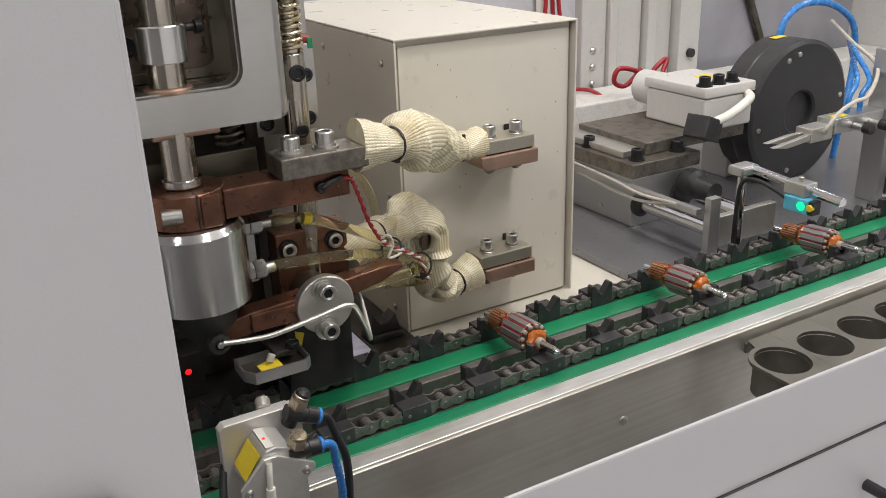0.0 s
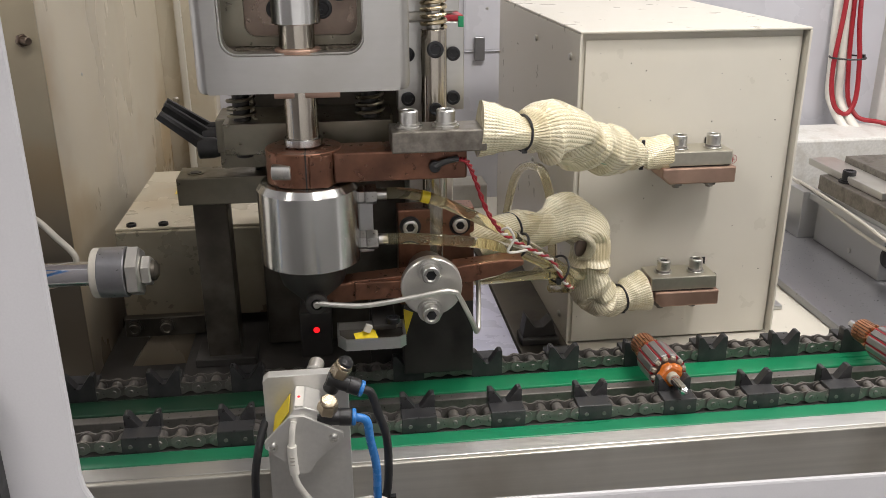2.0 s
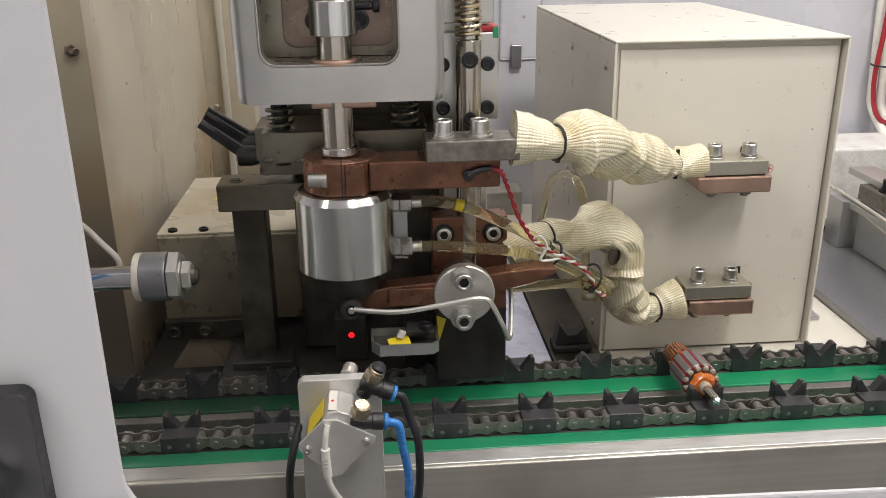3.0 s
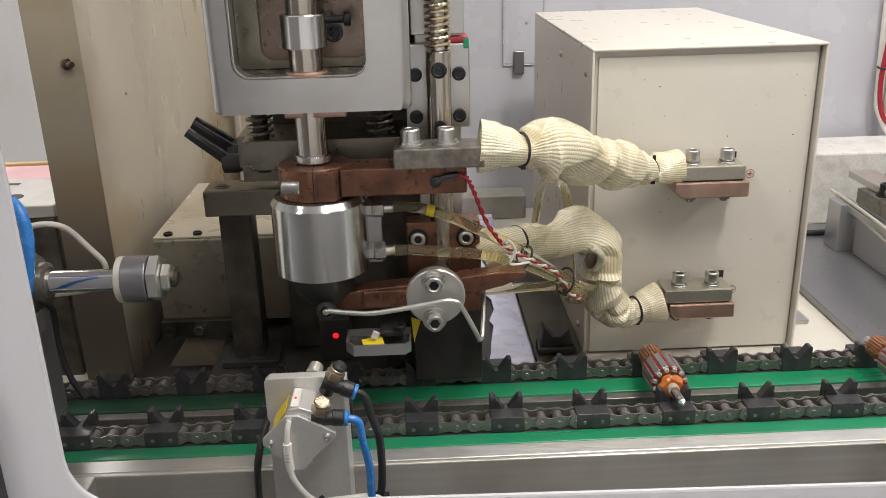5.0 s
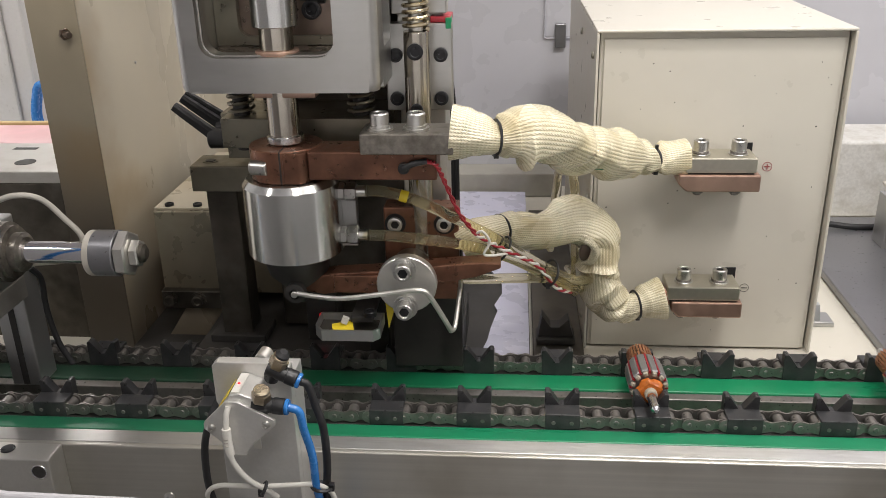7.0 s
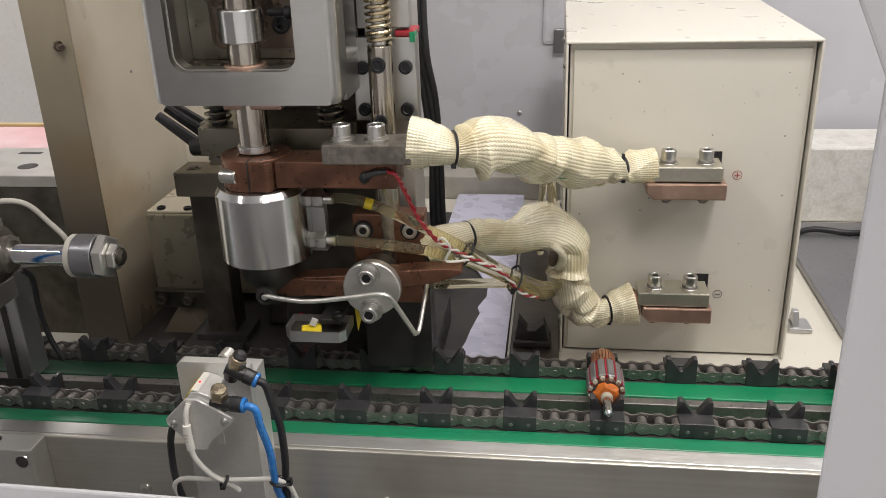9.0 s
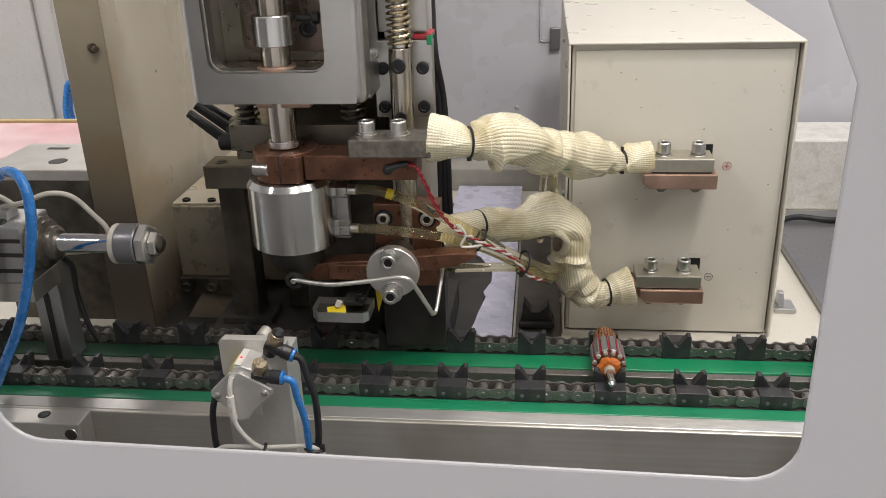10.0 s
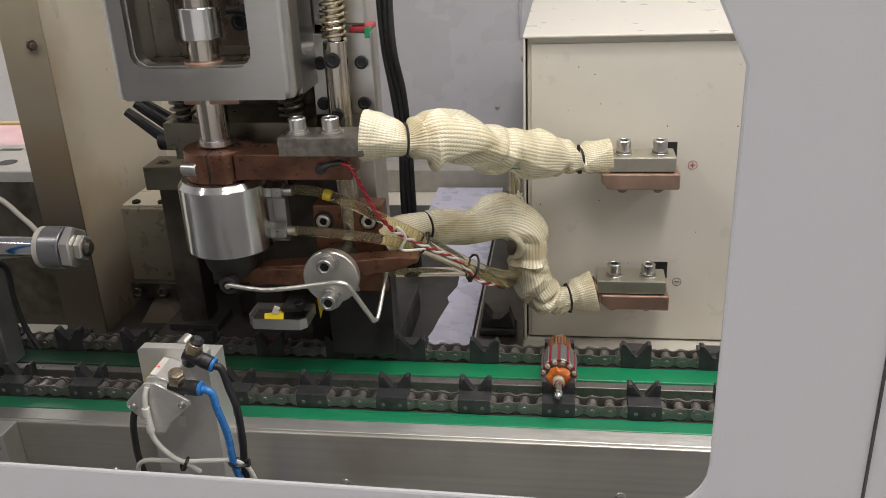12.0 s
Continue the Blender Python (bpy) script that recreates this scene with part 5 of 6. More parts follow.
part("cable", tube([(0.1420, 0.5030, 0.1400), (0.1405, 0.5000, 0.1330), (0.1395, 0.4990, 0.1180), (0.1405, 0.4990, 0.0980), (0.1440, 0.5010, 0.0850), (0.1510, 0.5060, 0.0700), (0.1590, 0.5120, 0.0590), (0.1660, 0.520, 0.0450)], 0.0022, 12, 8), M_WHITEWIRE, sc)
part("marker_sleeve", tube([(0.1397, 0.4989, 0.1230), (0.1396, 0.4989, 0.1130), (0.1404, 0.4990, 0.1000)], 0.0034, 12, 4), M_WHITEWIRE, sc, "white marker sleeve")
for z in (0.1155, 0.1125, 0.1095):
    part("marker_bar", box(0.1380, 0.1412, 0.4951, 0.4956, z - 0.0004, z + 0.0004, 0), M_GREYWIRE, sc)
part("loop", tube([(0.1060, 0.530, 0.0250), (0.1080, 0.522, 0.0450), (0.1200, 0.516, 0.0570), (0.1380, 0.513, 0.0600), (0.1550, 0.513, 0.0600), (0.1800, 0.516, 0.0600), (0.1980, 0.519, 0.0590), (0.2090, 0.523, 0.0500), (0.2120, 0.53, 0.0300)], 0.0021, 12, 8), M_WHITEWIRE, sc)
part("tie", zip_tie((0.1585, 0.5125, 0.0590), (1, 0.2, -0.6), 0.0048, 0.0026), M_BLACK, sc, "black cable tie")
part("tie", zip_tie((0.2030, 0.5205, 0.0560), (0.1, 0.2, 1), 0.0080, 0.0026), M_BLACK, sc, "black cable tie")

# aluminium block in front at the conveyor's start
ab = thing("drilled_block", (-0.12, 0.56, -0.10), "drilled aluminium block beside the conveyor front", "block")
part("block", box(-0.2100, -0.0400, 0.5490, 0.5738, -0.10, 0.0515, 0.0012), M_STEEL, ab)
part("hole", rod((-0.0500, 0.5486, 0.0395), (-0.0500, 0.5492, 0.0395), 0.0060, 20, 0.0001), M_SOOT_SHADE, ab, "dark drilled hole")
part("hole_rim", lathe([(0.0060, 0), (0.0061, 0.0005), (0.0070, 0.0005), (0.0072, 0)], (-0.0500, 0.5490, 0.0395), (0, -1, 0), 20), M_CHROME, ab)
part("screw", lathe([(0.0062, 0), (0.0060, 0.0008), (0.0035, 0.001)], (-0.0835, 0.5635, 0.0516), (0, 0, 1), 18), M_BLACKSCREW, ab)

# ---------- enclosure behind and beside ----------
lp = thing("side_panel", (-0.11, 1.1, 0.0), "heat-stained cream side panel with a bent front flange", "panel", kind="structure")
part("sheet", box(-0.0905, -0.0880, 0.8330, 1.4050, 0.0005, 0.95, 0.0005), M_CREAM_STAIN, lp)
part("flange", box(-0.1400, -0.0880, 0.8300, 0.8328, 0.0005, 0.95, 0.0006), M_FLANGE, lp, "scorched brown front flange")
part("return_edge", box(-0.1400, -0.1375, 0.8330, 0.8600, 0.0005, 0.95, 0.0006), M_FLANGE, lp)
part("bolt", merge(hex_nut((-0.1040, 0.8290, 0.3660), 0.0062, 0.0040, (0.75, -0.65, 0)), rod((-0.1015, 0.8270, 0.3660), (-0.0945, 0.8205, 0.3660), 0.0036, 14)), M_HEATED, lp, "rusty stud with its nut")
part("rivet", lathe([(0.0022, 0), (0.0012, 0.0012)], (-0.0879, 0.95, 0.315), (1, 0, 0), 12), M_SCREW, lp)
lc = thing("corner_post", (-0.05, 1.42, 0.0), "cream painted corner post with screws", "post", kind="structure")
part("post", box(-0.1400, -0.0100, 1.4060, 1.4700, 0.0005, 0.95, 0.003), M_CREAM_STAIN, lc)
part("rib", box(-0.0600, -0.0500, 1.3950, 1.4055, 0.0005, 0.95, 0.002), M_CREAM, lc)
for z in (0.16, 0.20, 0.46):
    part("screw", lathe([(0.0052, 0), (0.0050, 0.002), (0.0030, 0.004)], (-0.0730, 1.4055, z), (0, -1, 0), 14), M_SCREW, lc)

rp = thing("rear_panel", (0.6, 1.45, 0.0), "light grey rear enclosure panel with small screws", "panel", kind="structure")
part("sheet", box(-0.0098, 1.1580, 1.4500, 1.4530, 0.0005, 0.95, 0.0006), M_PANEL, rp)
for sx, sz in ((0.44, 0.33), (0.52, 0.30), (0.72, 0.33), (0.36, 0.14), (0.40, 0.09)):
    part("screw", lathe([(0.0045, 0), (0.0043, 0.0015), (0.0025, 0.003)], (sx, 1.4498, sz), (0, -1, 0), 14), M_SCREW, rp)
part("cover_plate", box(0.4000, 0.4700, 1.4470, 1.4497, 0.26, 0.60, 0.004), M_PANEL, rp)
part("latch", box(0.4180, 0.4360, 1.4400, 1.4496, 0.245, 0.285, 0.002), M_GREYPLATE, rp)
rb = thing("rear_beam", (0.2, 1.38, 0.0), "cream painted rear beam of the bed", "beam", kind="structure")
part("beam", box(-0.0080, 0.4340, 1.3900, 1.4480, 0.0005, 0.0420, 0.002), M_BEAM, rb)

rc = thing("rear_posts", (1.3, 1.45, 0.0), "white aluminium enclosure posts with screws", "post", kind="structure")
part("wide_post", box(1.1600, 1.2250, 1.4300, 1.4700, 0.0005, 0.95, 0.003), M_WHITEPAINT, rc)
for z in (0.197, 0.163, 0.128):
    part("screw", lathe([(0.0075, 0), (0.0072, 0.003), (0.0040, 0.006)], (1.1900, 1.4298, z), (0, -1, 0), 8), M_SCREW, rc)
for x0, x1, y0 in ((1.2270, 1.2480, 1.4200), (1.2600, 1.3250, 1.4360), (1.3300, 1.3550, 1.4180), (1.3620, 1.4150, 1.4400), (1.4200, 1.4800, 1.4150)):
    part("profile", box(x0, x1, y0, 1.4720, 0.0005, 0.95, 0.002), M_WHITEPAINT, rc)
part("profile_back", box(1.2250, 1.4900, 1.4730, 1.4790, 0.0005, 0.95, 0.001), M_PANEL, rc)
part("black_knob", rod((1.452, 1.405, 0.166), (1.452, 1.4148, 0.166), 0.010, 16), M_BLACK, rc)
dp = thing("smoked_panel", (1.7, 1.46, 0.0), "smoked grey acrylic rear panel", "panel", kind="structure")
part("pane", box(1.4910, 2.0500, 1.4500, 1.4560, 0.0005, 0.95, 0.001), M_SMOKED, dp)
part("end_post", box(2.0520, 2.1200, 1.0000, 1.4700, -0.011, 0.95, 0.003), M_WHITEPAINT, dp)
part("diagonal_strut", tube([(1.58, 1.440, 0.40), (1.66, 1.440, 0.26), (1.74, 1.440, 0.10)], 0.010, 10, 2), M_DARKSTEEL, dp, "dark diagonal strut")

cw = thing("cast_wall", (1.3, 1.35, 0.0), "off-white cast wall with dirt specks behind the slide", "low wall", kind="structure")
part("wall", box(0.7800, 2.0500, 1.3000, 1.4120, 0.0005, 0.1230, 0.004), M_WHITEDIRT, cw)

# added sheet out of view; it keeps overhead light off the left side
rf = thing("unseen_shade_sheet", (-0.3, 0.9, 0.75), "added grey-white sheet out of view that shades the left side", "panel", kind="structure")
part("sheet", box(-0.7500, -0.1450, 0.3300, 1.4690, 0.9510, 0.9540, 0.001), M_WHITE, rf)

# ---------- slide unit and spindle on the grey plate ----------
su = thing("slide_unit", (0.97, 1.0, 0.012), "steel slide unit with guide shafts on the grey plate", "slide unit")
part("bearing_block", box(0.8900, 1.0300, 0.9650, 1.1300, 0.0122, 0.0900, 0.0015), M_ALU, su)
part("top_block", box(0.8880, 1.0300, 0.9630, 1.1350, 0.0904, 0.1130, 0.0015), M_GRIMY, su)
for bx, by in ((0.9060, 1.0900), (0.9150, 0.9850), (1.0000, 0.9850)):
    part("bolt", socket_bolt((bx, by, 0.1131), 0.0090, 0.0130), M_BLACKSCREW, su)
part("screw", lathe([(0.0040, 0), (0.0036, 0.002)], (0.8898, 1.035, 0.030), (-1, 0, 0), 14), M_SCREW, su)
for sx, r in ((0.9080, 0.0100), (0.9950, 0.0150)):
    part("guide_shaft", rod((sx, 0.8200, 0.0480), (sx, 0.9648, 0.0480), r, 24), M_CHROME, su)
    part("seal", lathe([(r + 0.010, 0), (r + 0.010, 0.006), (r + 0.004, 0.009)], (sx, 0.9649, 0.0480), (0, -1, 0), 24), M_BLACK, su)
part("bellows_nut", lathe([(0.026, 0), (0.028, 0.004), (0.028, 0.022), (0.020, 0.028), (0.016, 0.060)], (0.9950, 0.9550, 0.0660), (0, -1, 0), 28), M_BLACK, su, "black gland nut")
part("end_plate", box(0.8930, 0.9130, 0.8080, 0.8198, 0.0122, 0.1000, 0.001), M_ALU, su)
part("cross_plate", box(0.9135, 1.0300, 0.8080, 0.8198, 0.0250, 0.0700, 0.001), M_STEEL, su)
part("sensor_rail", box(0.8800, 0.8896, 0.8220, 1.1800, 0.0740, 0.0840, 0.001), M_ALU, su)
part("rail_end", box(0.8700, 0.9000, 1.1400, 1.1800, 0.0122, 0.0850, 0.001), M_ALU, su)
for k in (0, 1):
    part("sensor_cable", tube([(0.8870, 1.1900 + 0.02 * k, 0.088), (0.8830, 1.10, 0.0870 - 0.012 * k), (0.8780, 1.00, 0.0840 - 0.016 * k), (0.8770, 0.93, 0.0780 - 0.010 * k), (0.8800, 0.86, 0.0820)], 0.0026, 8, 6), M_GREYWIRE, su, "cream sensor cable")
part("cross_slide", box(0.9400, 1.1600, 0.9930, 1.1600, 0.1135, 0.1330, 0.0015), M_GRIMY, su)
part("slide_step", box(0.9000, 0.9395, 1.0000, 1.1900, 0.1135, 0.1240, 0.001), M_STEEL, su)

sp = thing("spindle_head", (1.13, 1.08, 0.133), "pale painted spindle head with a black disc guard", "spindle head")
part("housing", box(1.0550, 1.1650, 0.9850, 1.1200, 0.1335, 0.1880, 0.004), M_WHITEPAINT, sp)
part("cap", box(1.0520, 1.1670, 0.9820, 1.1250, 0.1885, 0.2060, 0.003), M_WHITEPAINT, sp)
part("barrel", lathe([(0.028, 0), (0.030, 0.002), (0.030, 0.05)], (1.10, 1.1255, 0.175), (0, 1, 0), 32), M_WHITEPAINT, sp)
part("snout", rod((1.1655, 1.0300, 0.160), (1.2000, 1.0300, 0.160), 0.030, 28), M_WHITEPAINT, sp)
part("yellow_label", box(1.112, 1.142, 1.045, 1.070, 0.2062, 0.2066, 0), M_YELLOW, sp)
for bx in (1.066, 1.097, 1.128):
    part("bolt", socket_bolt((bx, 1.000, 0.2061), 0.0090, 0.0110), M_BLACKSCREW, sp)
part("black_box", turn(box(-0.024, 0.024, -0.02, 0.02, -0.018, 0.018, 0.002), pose(1.030, 0.9620, 0.150, 0, 20, 15)), M_BLACK, sp, "black terminal box")
part("white_lead", tube([(1.045, 0.955, 0.158), (1.070, 0.950, 0.166), (1.100, 0.952, 0.176), (1.135, 0.965, 0.184), (1.150, 0.984, 0.186)], 0.0075, 12, 6), M_WHITEWIRE, sp, "white lead")
disc = part("disc_guard", lathe([(0.0360, 0.078), (0.120, 0.078), (0.1250, 0.074), (0.1250, 0.040), (0.1230, 0.038), (0.1250, 0.036), (0.1250, 0.004), (0.1180, 0.0), (0.040, 0.0), (0.036, 0.003), (0.036, 0.012), (0.020, 0.014)], (1.2950, 0.9900, 0.132), (0, 1, 0), 72), M_DISC, sp, "matt black disc guard")
part("yellow_label", turn(box(-0.014, 0.014, -0.008, 0.008, 0, 0.0005, 0), pose(1.285, 1.045, 0.2568, 0, -4, 0)), M_YELLOW, disc)
for a in (100, 115, 10, 190, 260):
    part("screw", lathe([(0.0048, 0), (0.0046, 0.002), (0.0028, 0.003)], (1.295 + 0.104 * math.cos(radians(a)), 0.9898, 0.132 + 0.104 * math.sin(radians(a))), (0, -1, 0), 14), M_SCREW, disc)
part("support", box(1.2000, 1.4200, 1.0600, 1.1200, 0.0122, 0.1130, 0.002), M_WHITEPAINT, sp)
hose("blue_air_hose", [(1.3050, 1.06, 0.250), (1.320, 1.06, 0.285), (1.365, 1.06, 0.305), (1.430, 1.055, 0.300), (1.490, 1.05, 0.265), (1.510, 1.05, 0.210), (1.495, 1.04, 0.150), (1.470, 1.03, 0.100), (1.46, 1.03, 0.0125)], 0.0060, M_BLUE, "bright blue air hose looping over the disc guard")

# detection sensor on its stand
ds = thing("sensor_stand", (0.915, 0.81, 0.012), "chrome sensor stand with a lit photoelectric sensor", "sensor stand")
part("post", rod((0.9150, 0.7780, 0.0122), (0.9150, 0.7780, 0.1440), 0.0065, 20), M_CHROME, ds)
part("cross_clamp", box(0.9000, 0.9350, 0.7660, 0.7920, 0.1400, 0.1540, 0.004), M_ALU, ds)
part("arm", rod((0.9280, 0.7800, 0.1480), (0.9110, 0.6200, 0.1440), 0.0062, 20), M_CHROME, ds)
part("saddle", box(0.9020, 0.9260, 0.6680, 0.7000, 0.1380, 0.1550, 0.0015), M_ALU, ds)
part("saddle_screw", rod((0.914, 0.684, 0.1552), (0.914, 0.684, 0.1610), 0.0035, 12), M_SCREW, ds)
sens = part("sensor_body", box(0.8990, 0.9160, 0.6600, 0.6960, 0.1180, 0.1376, 0.002), M_CYAN, ds, "cyan photoelectric sensor")
part("green_lamp", rod((0.8992, 0.6690, 0.1285), (0.8978, 0.6690, 0.1285), 0.0055, 18, 0.0003), M_GREEN_DOT, sens, "lit green indicator")
part("trimmer", rod((0.8970, 0.6560, 0.1290), (0.9030, 0.6560, 0.1290), 0.0045, 14), M_YELLOW, sens)
part("lens_block", box(0.9000, 0.9150, 0.6520, 0.6597, 0.1190, 0.1370, 0.001), M_BLACK, sens)
part("black_lead", tube([(0.9075, 0.6965, 0.1290), (0.9080, 0.7150, 0.1350), (0.9050, 0.7450, 0.1420), (0.9020, 0.7650, 0.1350), (0.9030, 0.7720, 0.1000), (0.9040, 0.7740, 0.0125)], 0.0028, 10, 6), M_RUBBER, ds, "black sensor lead")

# pick-up gripper over the conveyor's far end
gr = thing("gripper_arm", (1.25, 0.86, 0.012), "aluminium gripper arm with air fittings on a steel post", "gripper")
part("post", box(1.2900, 1.3300, 0.8200, 0.8600, 0.0122, 0.2600, 0.0015), M_ALU, gr)
part("post_slot", box(1.3070, 1.3130, 0.8192, 0.8199, 0.0130, 0.2550, 0), M_SOOT_SHADE, gr, "dark profile slot")
part("arm", box(1.1700, 1.2890, 0.8280, 0.8620, 0.1440, 0.1680, 0.0015), M_ALU, gr)
part("yellow_label", box(1.1800, 1.2100, 0.8340, 0.8500, 0.1682, 0.1686, 0), M_YELLOW, gr)
part("jaw_body", box(1.1200, 1.1690, 0.8300, 0.8600, 0.1380, 0.1600, 0.0015), M_STEEL, gr)
for k in (0, 1):
    part("jaw", slab([(1.0400, 0.1430 + 0.004 * k), (1.0900, 0.1480 + 0.004 * k), (1.1200, 0.1520), (1.1200, 0.1420), (1.0700, 0.1380 + 0.004 * k)], "y", 0.8320 + 0.014 * k, 0.8400 + 0.014 * k, 0.0006), M_STEEL, gr)
for fx in (1.2150, 1.2550):
    f = part("air_fitting", rod((fx, 0.8278, 0.152), (fx, 0.8100, 0.152), 0.0060, 18), M_SCREW, gr, "plated air fitting")
    part("cap", rod((fx, 0.8098, 0.152), (fx, 0.7960, 0.152), 0.0082, 18), M_BLACK, f)
part("grey_lead", tube([(1.1500, 0.8290, 0.150), (1.1300, 0.8150, 0.160), (1.1500, 0.8100, 0.185), (1.1900, 0.8150, 0.195), (1.2300, 0.8200, 0.200), (1.3000, 0.8600, 0.230), (1.3600, 0.95, 0.250), (1.50, 1.1, 0.26)], 0.0032, 10, 6), M_GREYWIRE, gr, "grey sensor lead")
for k in (0, 1):
    part("blue_tube", tube([(1.2180 + 0.03 * k, 0.8450, 0.168), (1.2150 + 0.03 * k, 0.8420, 0.195), (1.2400 + 0.03 * k, 0.8500, 0.215), (1.3000, 0.9000, 0.225 + 0.02 * k), (1.42, 1.0, 0.24)], 0.0042, 10, 6), M_BLUE, gr, "blue air tube")

# red and white leads at the rear
hose("red_cable", [(1.060, 1.415, 0.60), (1.058, 1.415, 0.34), (1.050, 1.412, 0.22), (1.060, 1.410, 0.160), (1.085, 1.410, 0.140), (1.100, 1.410, 0.165), (1.098, 1.412, 0.230), (1.085, 1.415, 0.34), (1.080, 1.415, 0.60)], 0.0042, M_RED, "red cable loop hanging by the rear panel", "cable")
hose("red_cable", [(1.070, 1.425, 0.60), (1.085, 1.425, 0.24), (1.105, 1.415, 0.140), (1.145, 1.360, 0.1260), (1.200, 1.290, 0.060), (1.2200, 1.240, 0.0125)], 0.0040, M_RED, "red cable running down to the deck", "cable")
hose("white_hose", [(1.070, 1.435, 0.60), (1.078, 1.435, 0.24), (1.090, 1.425, 0.145), (1.115, 1.290, 0.070), (1.150, 1.240, 0.0190)], 0.0075, M_WHITEWIRE, "white braided hose down the rear wall")
hose("white_hose", [(1.050, 1.435, 0.60), (1.060, 1.435, 0.24), (1.072, 1.425, 0.145), (1.095, 1.290, 0.060), (1.130, 1.240, 0.0190)], 0.0075, M_WHITEWIRE, "white braided hose down the rear wall")
hose("red_cable", [(1.190, 1.280, 0.180), (1.160, 1.290, 0.150), (1.130, 1.290, 0.160), (1.135, 1.285, 0.185), (1.170, 1.280, 0.180), (1.205, 1.275, 0.160), (1.215, 1.270, 0.180), (1.240, 1.265, 0.195), (1.215, 1.255, 0.150), (1.235, 1.240, 0.110), (1.290, 1.220, 0.080), (1.320, 1.210, 0.0130)], 0.0048, M_RED, "knotted red cable at the rear", "cable")
solid("cable_tie", zip_tie((1.076, 1.415, 0.24), (0, 0, 1), 0.030, 0.003), M_BLACK, "black cable tie round the red cables", "cable tie")
hose("black_cable", [(0.700, 1.10, 0.0055), (0.740, 1.17, 0.0060), (0.800, 1.22, 0.0180), (0.860, 1.215, 0.0165), (0.920, 1.225, 0.0160), (0.960, 1.27, 0.0160)], 0.0045, M_RUBBER, "black cable lying on the deck behind the slide", "cable")
bk = thing("small_bracket", (0.722, 0.93, 0.0), "small aluminium bracket on the cream deck", "bracket")
part("foot", box(0.7080, 0.7350, 0.9200, 0.9500, 0.0004, 0.0060, 0.001), M_ALU, bk)
part("lug", slab([(0.925, 0.0062), (0.948, 0.0062), (0.940, 0.0240), (0.932, 0.0240)], "x", 0.7130, 0.7200, 0.0005), M_ALU, bk)

ck = thing("black_clip", (0.402, 0.86, 0.0095), "black plastic cable clip on the sooty plate", "clip")
part("base", box(0.3800, 0.4240, 0.8450, 0.8750, 0.0094, 0.0180, 0.002), M_SOOT_SHADE, ck)
part("jaw", slab([(0.3820, 0.0182), (0.4220, 0.0182), (0.4160, 0.0400), (0.4060, 0.0300), (0.3960, 0.0300), (0.3860, 0.0440)], "y", 0.8500, 0.8700, 0.001), M_SOOT_SHADE, ck)
# dirt specks on the box front
rs = random.Random(5)
for k in range(26):
    sx, sz, sr = rs.uniform(0.446, 0.674), rs.uniform(0.02, 0.345), rs.uniform(0.0004, 0.0009)
    part("speck", lathe([(sr, 0), (sr * 0.6, 0.0002)], (sx, by0 + 0.0049, sz), (0, -1, 0), 7), M_SOOT_SHADE, tb)

# ---------- collecting tray with round holes ----------
ht = thing("hole_tray", (0.80, 0.52, -0.05), "grey steel tray with large round holes on the conveyor front", "tray")


def hole_cell(cx, cy, w, d, r, end=False):
    n = 48
    outer, inner = [], []
    for k in range(n):
        a = 2 * math.pi * (k + 0.5) / n
        c, s = math.cos(a), math.sin(a)
        f = 1 / max(abs(c) / w, abs(s) / d)
        if end and c < 0 and s > -0.35:
            f = min(f, 0.0345)
        outer.append((cx + c * f, cy + s * f))
        inner.append((cx + r * c, cy + r * s))
    return holed(outer, inner, "z", 0.0360, 0.0400)


for k in range(6):
    cx = 0.702 + 0.0672 * k
    part("cell", hole_cell(cx, 0.5200, 0.0335, 0.0500, 0.0290, k == 0), M_DULL, ht)
    part("cup", lathe([(0.0288, 0), (0.0292, 0), (0.0292, 0.034), (0.0288, 0.034), (0.0286, 0.001)], (cx, 0.5200, 0.0015), (0, 0, 1), 32), M_DULL, ht, "dark cup under the hole")
part("rear_bracket", box(0.7050, 1.0700, 0.5702, 0.5738, 0.0240, 0.0355, 0.0005), M_DULL, ht)

# ---------- guard details ----------
lt = thing("guard_latch", (0.0, 0.312, 0.19), "black guard latch with a steel knob", "latch")
part("plate", slab(rounded(-0.0300, 0.0275, 0.1200, 0.2830, 0.006), "y", 0.3070, 0.3185, 0.0015), M_BLACK, lt)
part("knob", lathe([(0.006, 0), (0.006, 0.008), (0.011, 0.010), (0.012, 0.016), (0.009, 0.021)], (0.004, 0.3069, 0.2330), (0, -1, 0), 24), M_CHROME, lt, "steel knob")
part("key_disc", rod((0.0, 0.3068, 0.2680), (0.0, 0.3040, 0.2680), 0.006, 18), M_STEEL, lt)
part("seam", box(0.6285, 0.6298, 0.3108, 0.3119, -0.40, 1.0, 0), M_SOOT_SHADE, guard, "dark door seam")
part("seam", box(-0.20, 0.6278, 0.3108, 0.3119, 0.1395, 0.1412, 0), M_SOOT_SHADE, guard, "dark door seam")
hd = thing("door_handle", (0.54, 0.29, 0.07), "black bow handle on the guard door", "handle")
part("bow", tube([(0.5260, 0.3065, 0.0900), (0.5260, 0.2800, 0.0900), (0.5270, 0.2760, 0.0840), (0.5270, 0.2760, -0.0300), (0.5260, 0.2800, -0.0360), (0.5260, 0.3065, -0.0360)], 0.0045, 12, 5), M_BLACK, hd)

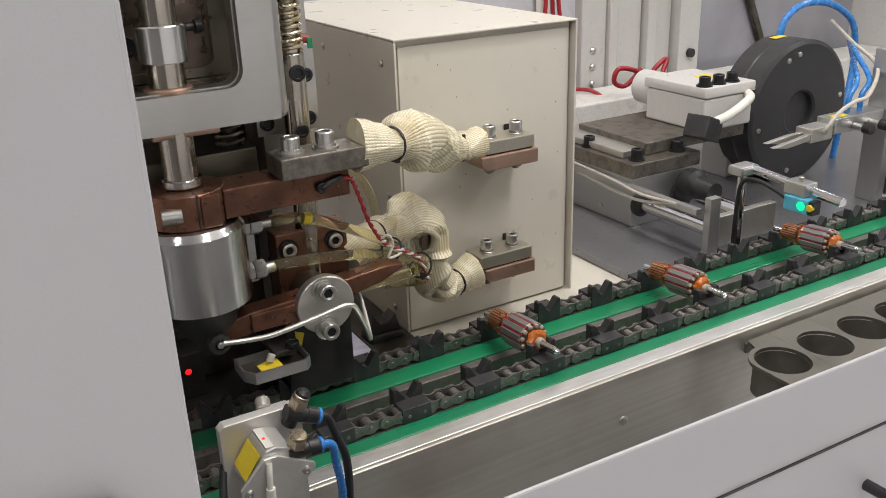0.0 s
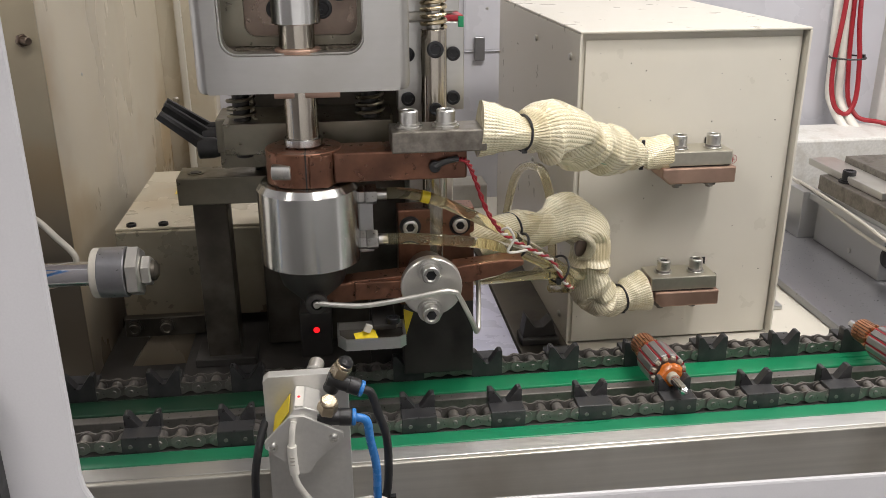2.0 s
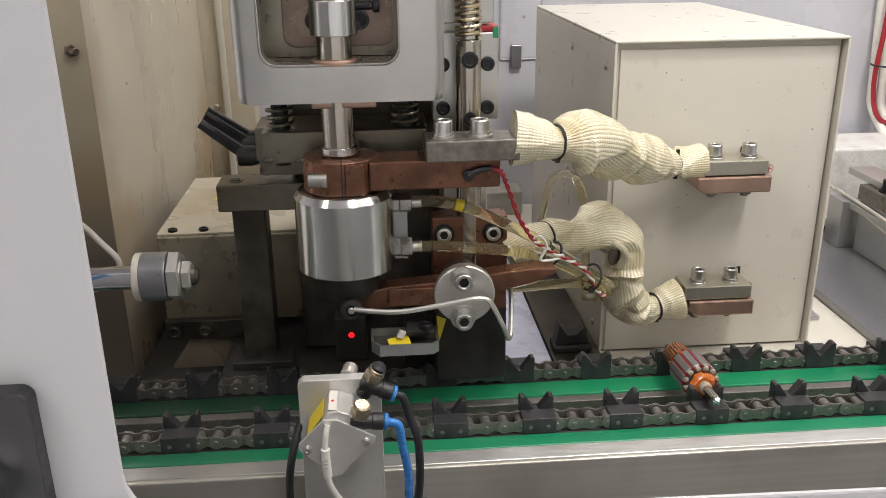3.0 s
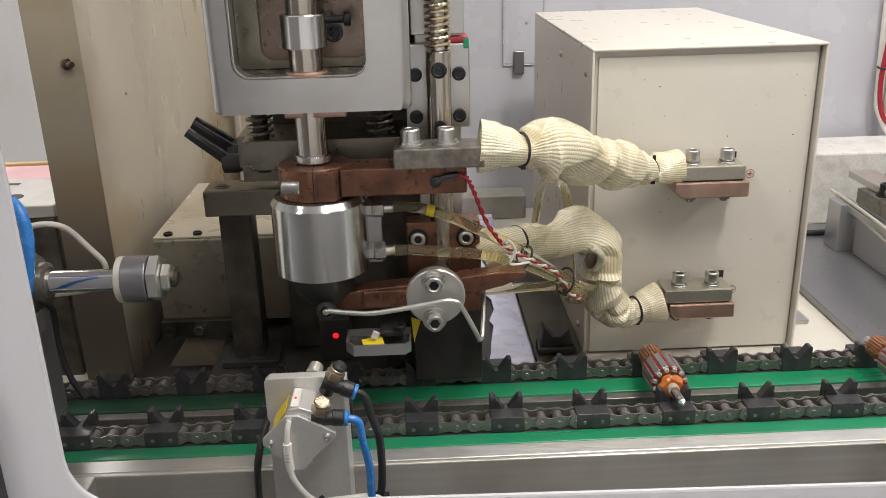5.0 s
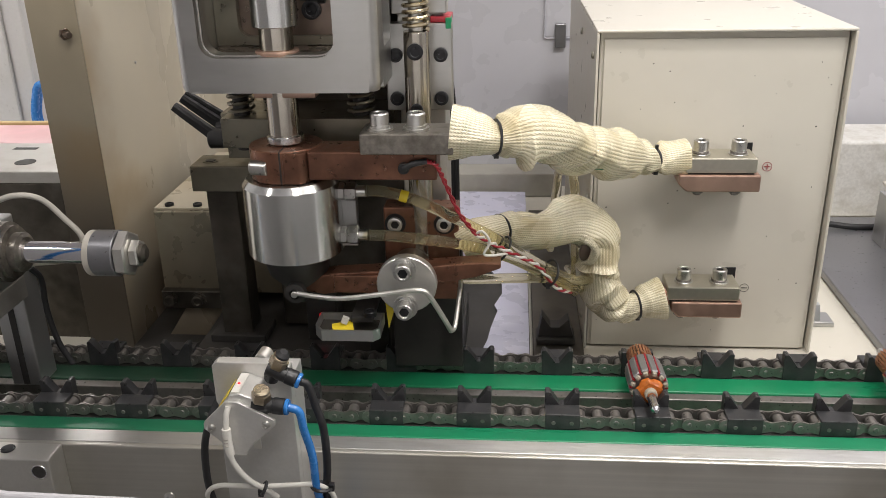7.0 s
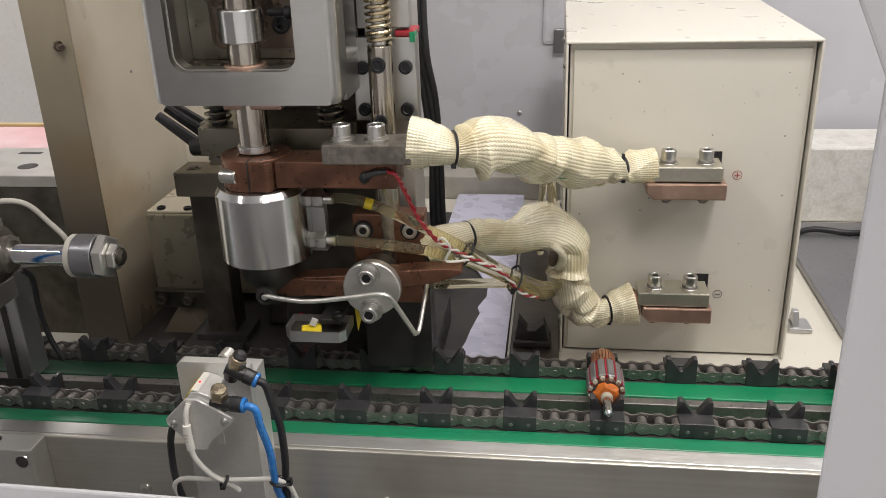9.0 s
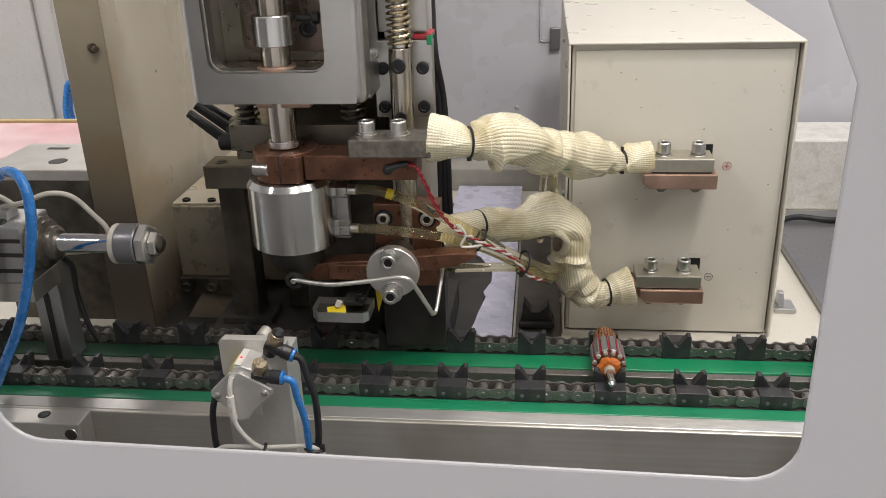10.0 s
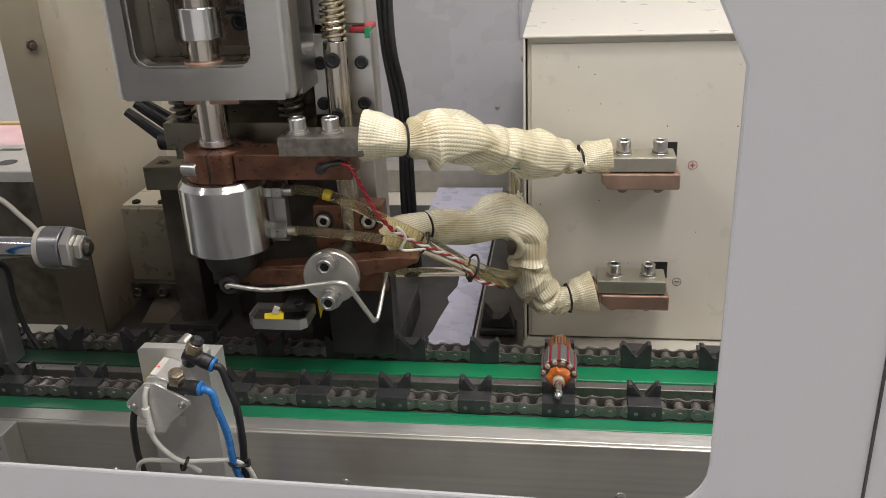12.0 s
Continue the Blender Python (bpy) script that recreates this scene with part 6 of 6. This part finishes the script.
# ---------- hall clutter seen past the panel ----------
def cabinet(x, y, w, d, h, label):
    root = thing("white_cabinet", (x, y, Z0), label, "cabinet", "machines in the hall")
    part("body", box(x - w / 2, x + w / 2, y - d / 2, y + d / 2, Z0 + 0.06, Z0 + h, 0.006), M_WHITEPAINT, root)
    part("plinth", box(x - w / 2 + 0.02, x + w / 2 - 0.02, y - d / 2 + 0.02, y + d / 2 - 0.02, Z0, Z0 + 0.0595, 0.002), M_GREYPLATE, root)
    part("door", box(x - w / 2 + 0.05, x + w / 2 - 0.05, y - d / 2 - 0.012, y - d / 2 - 0.0005, Z0 + 0.12, Z0 + h - 0.08, 0.004), M_WHITEPAINT, root)
    part("door_handle", box(x - 0.01, x + 0.01, y - d / 2 - 0.03, y - d / 2 - 0.0125, Z0 + h * 0.55, Z0 + h * 0.65, 0.003), M_BLACK, root)
    return root


cabinet(-1.15, 2.35, 0.55, 0.5, 1.25, "white machine cabinet standing on the hall floor")
cabinet(-2.10, 3.30, 0.8, 0.6, 1.5, "white machine cabinet standing on the hall floor")
cabinet(0.95, 3.6, 0.9, 0.6, 1.3, "white machine cabinet behind the rear panel")
wb = thing("side_block", (-0.24, 0.93, -0.011), "aluminium block with a drilled top beside the panel", "block")
# shaded sides and lit top are put into the block's two colours
part("block", box(-0.2980, -0.1570, 0.8620, 0.9800, -0.0105, 0.1955, 0.002), M_DARKSTEEL, wb)
part("top_plate", box(-0.3000, -0.1550, 0.8600, 0.9800, 0.1960, 0.2100, 0.0015), M_STEEL, wb, "top plate of the block, its light put into the colour")
part("hole", lathe([(0.0120, 0), (0.0118, 0.0004)], (-0.2150, 0.8970, 0.2101), (0, 0, 1), 24), M_SOOT_SHADE, wb, "dark round hole")
part("slot", box(-0.2600, -0.2300, 0.9500, 0.9580, 0.2102, 0.2106, 0), M_SOOT_SHADE, wb, "dark slot")
coil = [(-0.828 + 0.034 * math.cos(a) + 0.004 * math.sin(3 * a), 2.074 - 0.0012 * a, -0.005 + 0.070 * math.sin(a)) for a in [2 * math.pi * i / 24 for i in range(97)]]
hose("coiled_blue_hose", coil, 0.008, M_BLUE, "coiled blue air hose hanging on the white cabinet", "hose", 0, 10)
rt = thing("red_table", (-0.55, 1.5, Z0), "low table with a pink-red top and tan edge", "table")
part("top", box(-0.95, -0.20, 1.05, 1.60, 0.060, 0.075, 0.003), M_PINK, rt)
part("edge", box(-0.96, -0.19, 1.601, 1.615, 0.055, 0.080, 0.002), M_YELLOW_TAN, rt)
part("pedestal", box(-0.90, -0.80, 1.25, 1.35, Z0, 0.0595, 0.004), M_GREYPLATE, rt)
